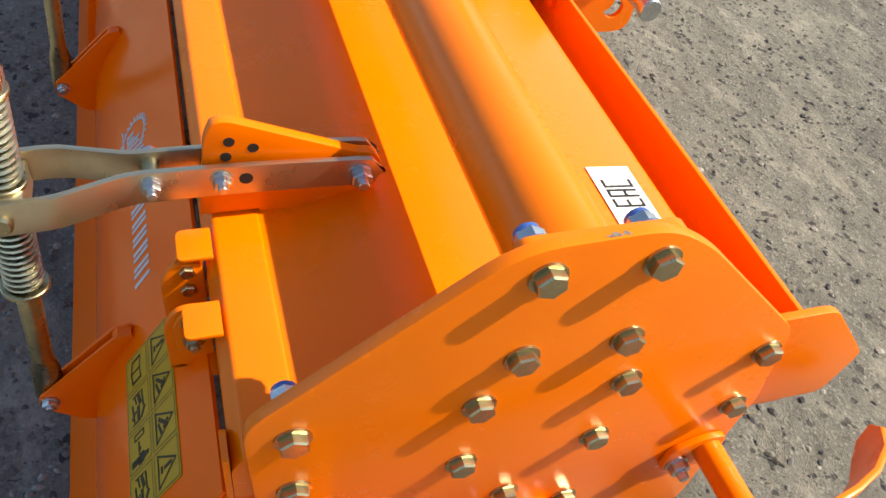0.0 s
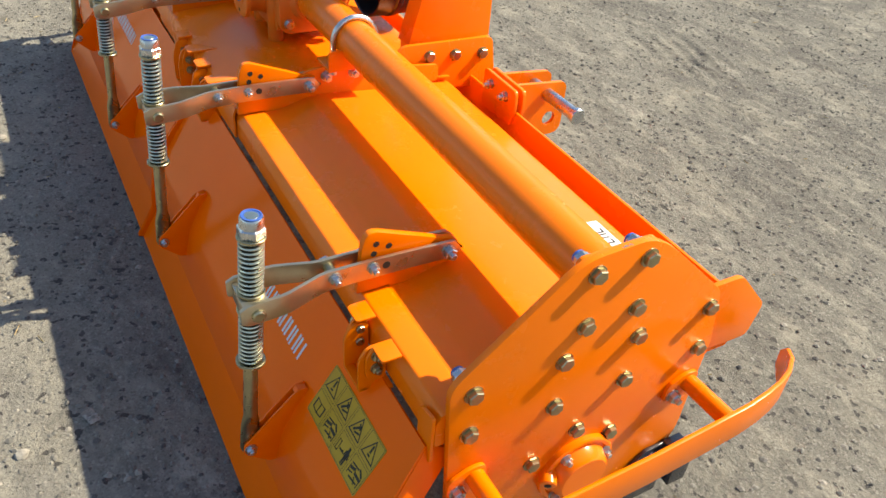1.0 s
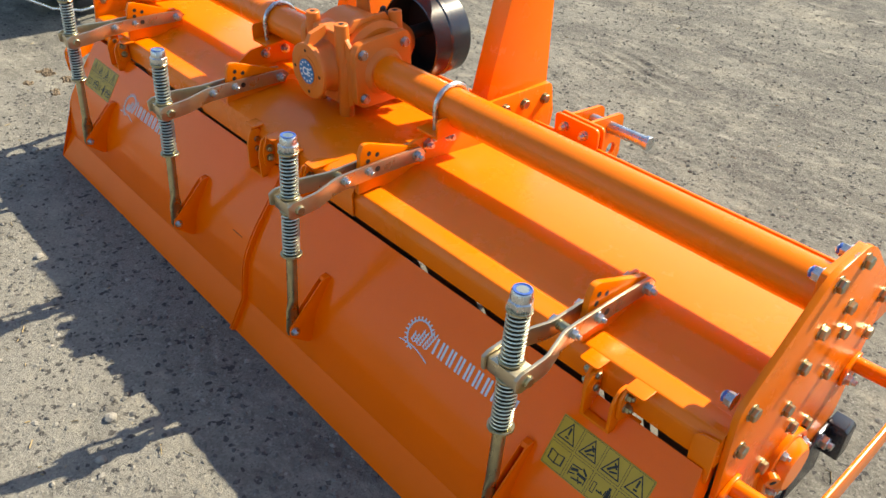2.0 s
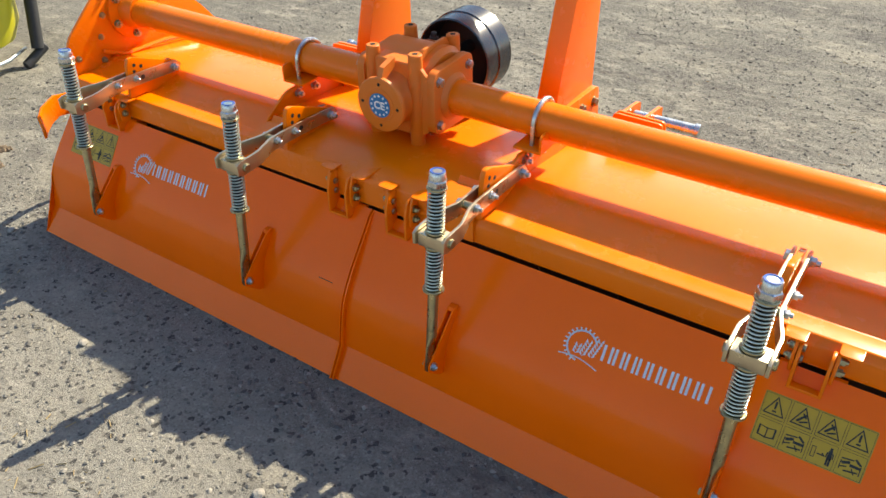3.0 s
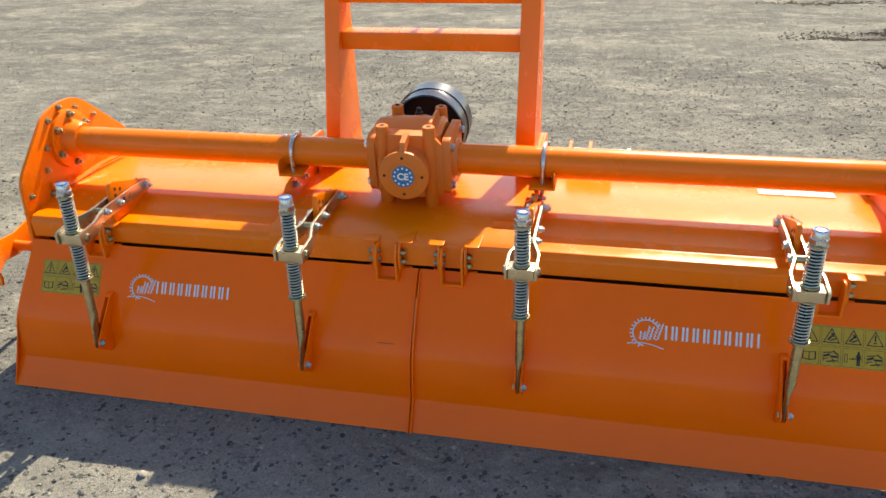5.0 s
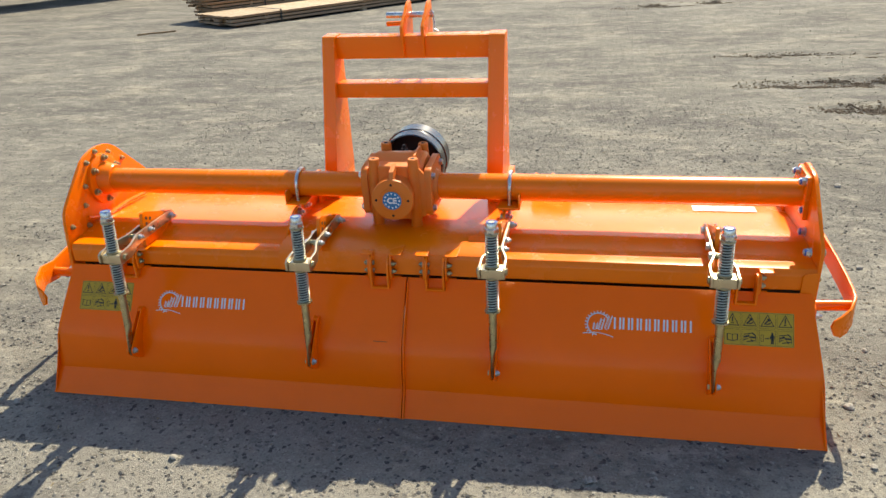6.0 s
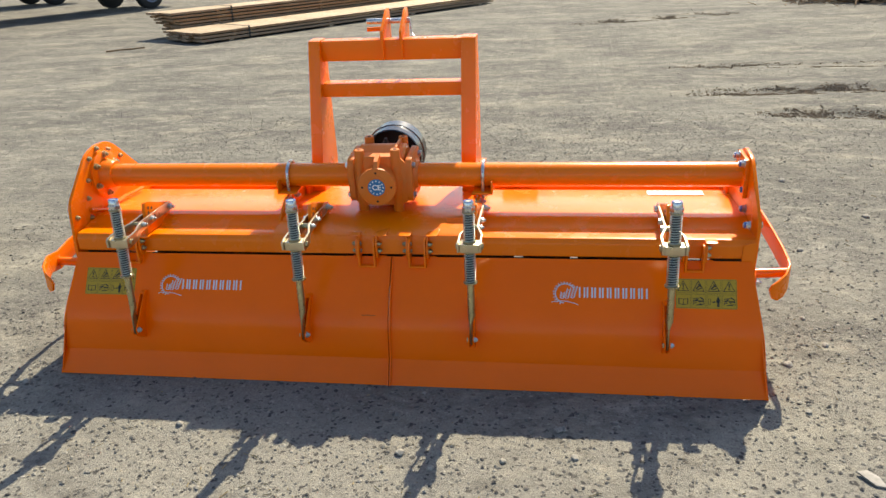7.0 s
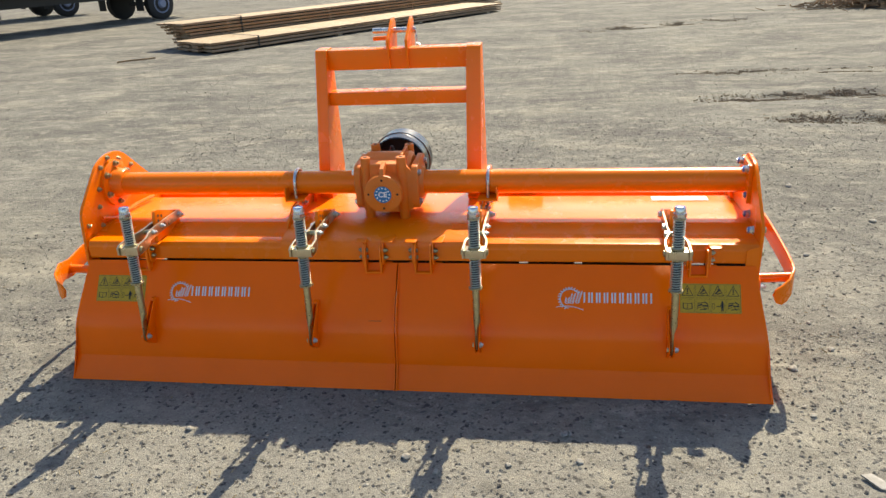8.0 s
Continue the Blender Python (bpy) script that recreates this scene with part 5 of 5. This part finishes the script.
def timber_stack(x, y, base, slide, layers, across, length, seed, label):
    """Boards in layers; each layer lies a little further out at the end than the one below."""
    rng = random.Random(seed)
    thing = new("timber_stack")
    ang = math.degrees(math.atan2(0.835, 0.55))
    thing.matrix_basis = pose(x, y, 0, 0, 0, ang)
    tagged(thing, label, "timber stack", "stacks of sawn boards")
    w, h = 0.17, 0.034
    bm = bmesh.new()
    box(bm, (0, 0, 0), (length, w, h))
    me = mesh_of("board", bm, TIMBER, bevel=0.003)
    # side and end faces get the browner timber
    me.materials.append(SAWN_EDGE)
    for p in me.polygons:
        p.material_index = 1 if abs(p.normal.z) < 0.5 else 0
    bm = bmesh.new()
    box(bm, (0, 0.03, 0), (0.05, across * (w + 0.006) - 0.03, 0.021))
    sticker = mesh_of("spacer", bm, SAWN_EDGE)
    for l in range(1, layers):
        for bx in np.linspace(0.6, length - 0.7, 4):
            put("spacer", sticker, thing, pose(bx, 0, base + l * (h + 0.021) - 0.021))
    for i, bx in enumerate(np.linspace(0.5, length - 0.5, 4)):
        bm = bmesh.new()
        box(bm, (bx, 0.02, -0.004), (bx + 0.09, across * (w + 0.006), base - 0.002))
        part("bearer", bm, TIMBER, thing)
    for l in range(layers):
        for a in range(across):
            put("board", me, thing, pose(rng.uniform(-0.05, 0.04) - slide * l, a * (w + 0.006) + rng.uniform(-0.004, 0.004) + (rng.uniform(-0.05, 0.03) if l % 3 == 1 else 0), base + l * (h + 0.021), 0, 0, rng.uniform(-0.25, 0.25)))
    bm = bmesh.new()
    zt = base + layers * (h + 0.021)
    for bx in (0.85,):
        box(bm, (bx, -0.03, 0.02), (bx + 0.03, -0.022, zt + 0.006))
        box(bm, (bx, -0.03, zt), (bx + 0.03, across * (w + 0.006) + 0.02, zt + 0.006))
    part("strap", bm, DARK_STEEL_AND_SHADE, thing)


timber_stack(-4.95, 9.52, 0.03, 0.0, 3, 6, 7.3, 5, "low stack of pale sawn boards on bearers")
timber_stack(-5.62, 10.5, 0.06, 0.05, 7, 4, 8.2, 6, "tall stack of pale sawn boards on bearers")


def lorry(x, y, turn):
    thing = new("lorry")
    thing.matrix_basis = pose(x, y, 0, 0, 0, turn) @ Matrix.Scale(0.8, 4)
    tagged(thing, "dark parked lorry with steel rims at the yard's edge", "lorry", "parked lorries")
    for sx in (-1, 1):
        for yy in (0.0, 8.6):
            bm = bmesh.new()
            lathe(bm, [(0, 0.30), (0.02, 0.44), (0.05, 0.49), (0.25, 0.49), (0.28, 0.44), (0.29, 0.30)], (sx * 1.12 - sx * 0.28, yy, 0.49), (sx * 9, yy, 0.49), 40)
            tyre = part("wheel", bm, TYRE, thing, "black lorry tyre")
            bm = bmesh.new()
            lathe(bm, [(0, 0.29), (0.02, 0.30), (0.035, 0.27), (0.01, 0.24), (0.005, 0.15), (0.07, 0.13), (0.09, 0.11)], (sx * 1.11, yy, 0.49), (sx * 9, yy, 0.49), 32)
            part("rim", bm, RIM, tyre, "grey steel rim")
            bm = bmesh.new()
            for k in range(8):
                a = math.pi * k / 4
                cyl(bm, (sx * 1.112, yy + 0.195 * math.cos(a), 0.49 + 0.195 * math.sin(a)), (sx * 1.122, yy + 0.195 * math.cos(a), 0.49 + 0.195 * math.sin(a)), 0.035, 10)
            part("rim_holes", bm, TYRE, tyre)
        bm = bmesh.new()
        box(bm, (sx * 0.8, 0.72, 0.32), (sx * 1.15, 0.74, 0.95))
        part("mudflap", bm, TYRE, thing)
    bm = bmesh.new()
    for sx in (-1, 1):
        box(bm, (sx * 0.42 - 0.05, -1.6, 0.72), (sx * 0.42 + 0.05, 9.6, 0.98))
    box(bm, (-0.45, -0.05, 0.42), (0.45, 0.05, 0.55))
    box(bm, (-0.9, 5.2, 0.5), (0.9, 7.4, 1.0))
    box(bm, (-1.1, -1.6, 0.98), (1.1, -1.52, 1.1))
    part("chassis", bm, TRUCK_PAINT, thing)
    bm = bmesh.new()
    box(bm, (-1.2, -1.7, 1.1), (1.2, 8.2, 3.1))
    part("cargo_body", bm, TRUCK_PAINT, thing, bevel=0.03)
    bm = bmesh.new()
    slab(bm, rounded([(8.4, 0.98), (10.2, 0.7), (10.25, 1.5), (10.0, 2.8), (8.4, 2.85)], 0.08), "x", -1.15, 1.15)
    part("cab", bm, TRUCK_PAINT, thing, bevel=0.02)


lorry(-10.77, 17.97, 156)
lorry(-15.3, 20.9, 150)


def yellow_implement():
    """Another implement parked at the tiller's left, of which only the near end comes into view."""
    thing = new("farm_implement")
    thing.matrix_basis = pose(-2.85, 0.63, 0)
    tagged(thing, "yellow farm implement with black frame parked beside the tiller", "farm implement")
    bm = bmesh.new()
    lathe(bm, [(0, 0.10), (0.012, 0.19), (0.05, 0.26), (0.13, 0.295), (0.34, 0.30), (0.35, 0.28)], (0, 0, 0.075), (0, 0, 2), 48)
    part("drum_cover", bm, MACHINE_YELLOW, thing, "round bottomed yellow drum cover")
    bm = bmesh.new()
    box(bm, (-0.8, -0.03, -0.003), (0.2, 0.05, 0.078))
    part("skid", bm, TRUCK_PAINT, thing, bevel=0.01)
    # beam added above the view so that its shadow falls beside the drum
    bm = bmesh.new()
    box(bm, (-1.5, -0.05, 0.60), (0.47, 0.52, 0.70))
    part("shadow_beam", bm, TRUCK_PAINT, thing, "black beam added out of view to cast a wide shadow", bevel=0.01)
    bm = bmesh.new()
    cyl(bm, (0.25, 0.25, 0.08), (0.16, 0.36, 0.62), 0.028, 20)
    post = part("support_leg", bm, TRUCK_PAINT, thing)
    bm = bmesh.new()
    cyl(bm, (0.25, 0.29, 0.085), (0.25, 0.17, 0.012), 0.022, 20, 0.006)
    part("foot", bm, TRUCK_PAINT, post)
    bm = bmesh.new()
    sweep(bm, [(0.30, -0.42, 0.30), (0.30, -0.30, 0.16), (0.30, -0.18, 0.09), (0.30, -0.05, 0.06), (0.25, 0.10, 0.06), (0.2, 0.22, 0.08)], ring_section(0.008, 10))
    part("guard_hoop", bm, BRIGHT_ZINC, thing, "thin galvanised guard hoop")
    bm = bmesh.new()
    cyl(bm, (0.0, 0.0, 0.42), (0.0, 0.0, 0.61), 0.07, 24)
    part("drum_shaft", bm, TRUCK_PAINT, thing)


yellow_implement()


def brush_pile(x, y, w, d, h, count, seed):
    rng = random.Random(seed)
    verts, faces = [], []
    for _ in range(count):
        px, py = rng.gauss(0, w / 3), rng.gauss(0, d / 3)
        pz = max(0.0, h * (1 - (px / w) ** 2) * rng.random())
        a, e, l, r = rng.uniform(0, 6.28), rng.gauss(0, 0.35), rng.uniform(0.05, 0.3), rng.uniform(0.006, 0.018)
        dv = Vector((math.cos(a) * math.cos(e), math.sin(a) * math.cos(e), math.sin(e))) * l
        p0 = Vector((x + px, y + py, pz + 0.01))
        p1 = p0 + dv
        p1.z = max(p1.z, 0.01)
        s = dv.cross(Vector((0, 0, 1))).normalized() * r
        k = len(verts)
        verts += [tuple(p0 - s), tuple(p0 + s), tuple(p0 + Vector((0, 0, 1.6 * r))), tuple(p1 - s * 0.5), tuple(p1 + s * 0.5), tuple(p1 + Vector((0, 0, r)))]
        faces += [(k, k + 1, k + 4, k + 3), (k + 1, k + 2, k + 5, k + 4), (k + 2, k, k + 3, k + 5), (k, k + 2, k + 1), (k + 3, k + 4, k + 5)]
    me = bpy.data.meshes.new("brush_pile")
    me.from_pydata(verts, [], faces)
    me.materials.append(BARK)
    tagged(new("brush_pile", me), "heap of dry brown twigs at the yard's far side", "brush pile", kind="stuff")


brush_pile(6.95, 13.4, 2.2, 0.9, 0.45, 8000, 8)
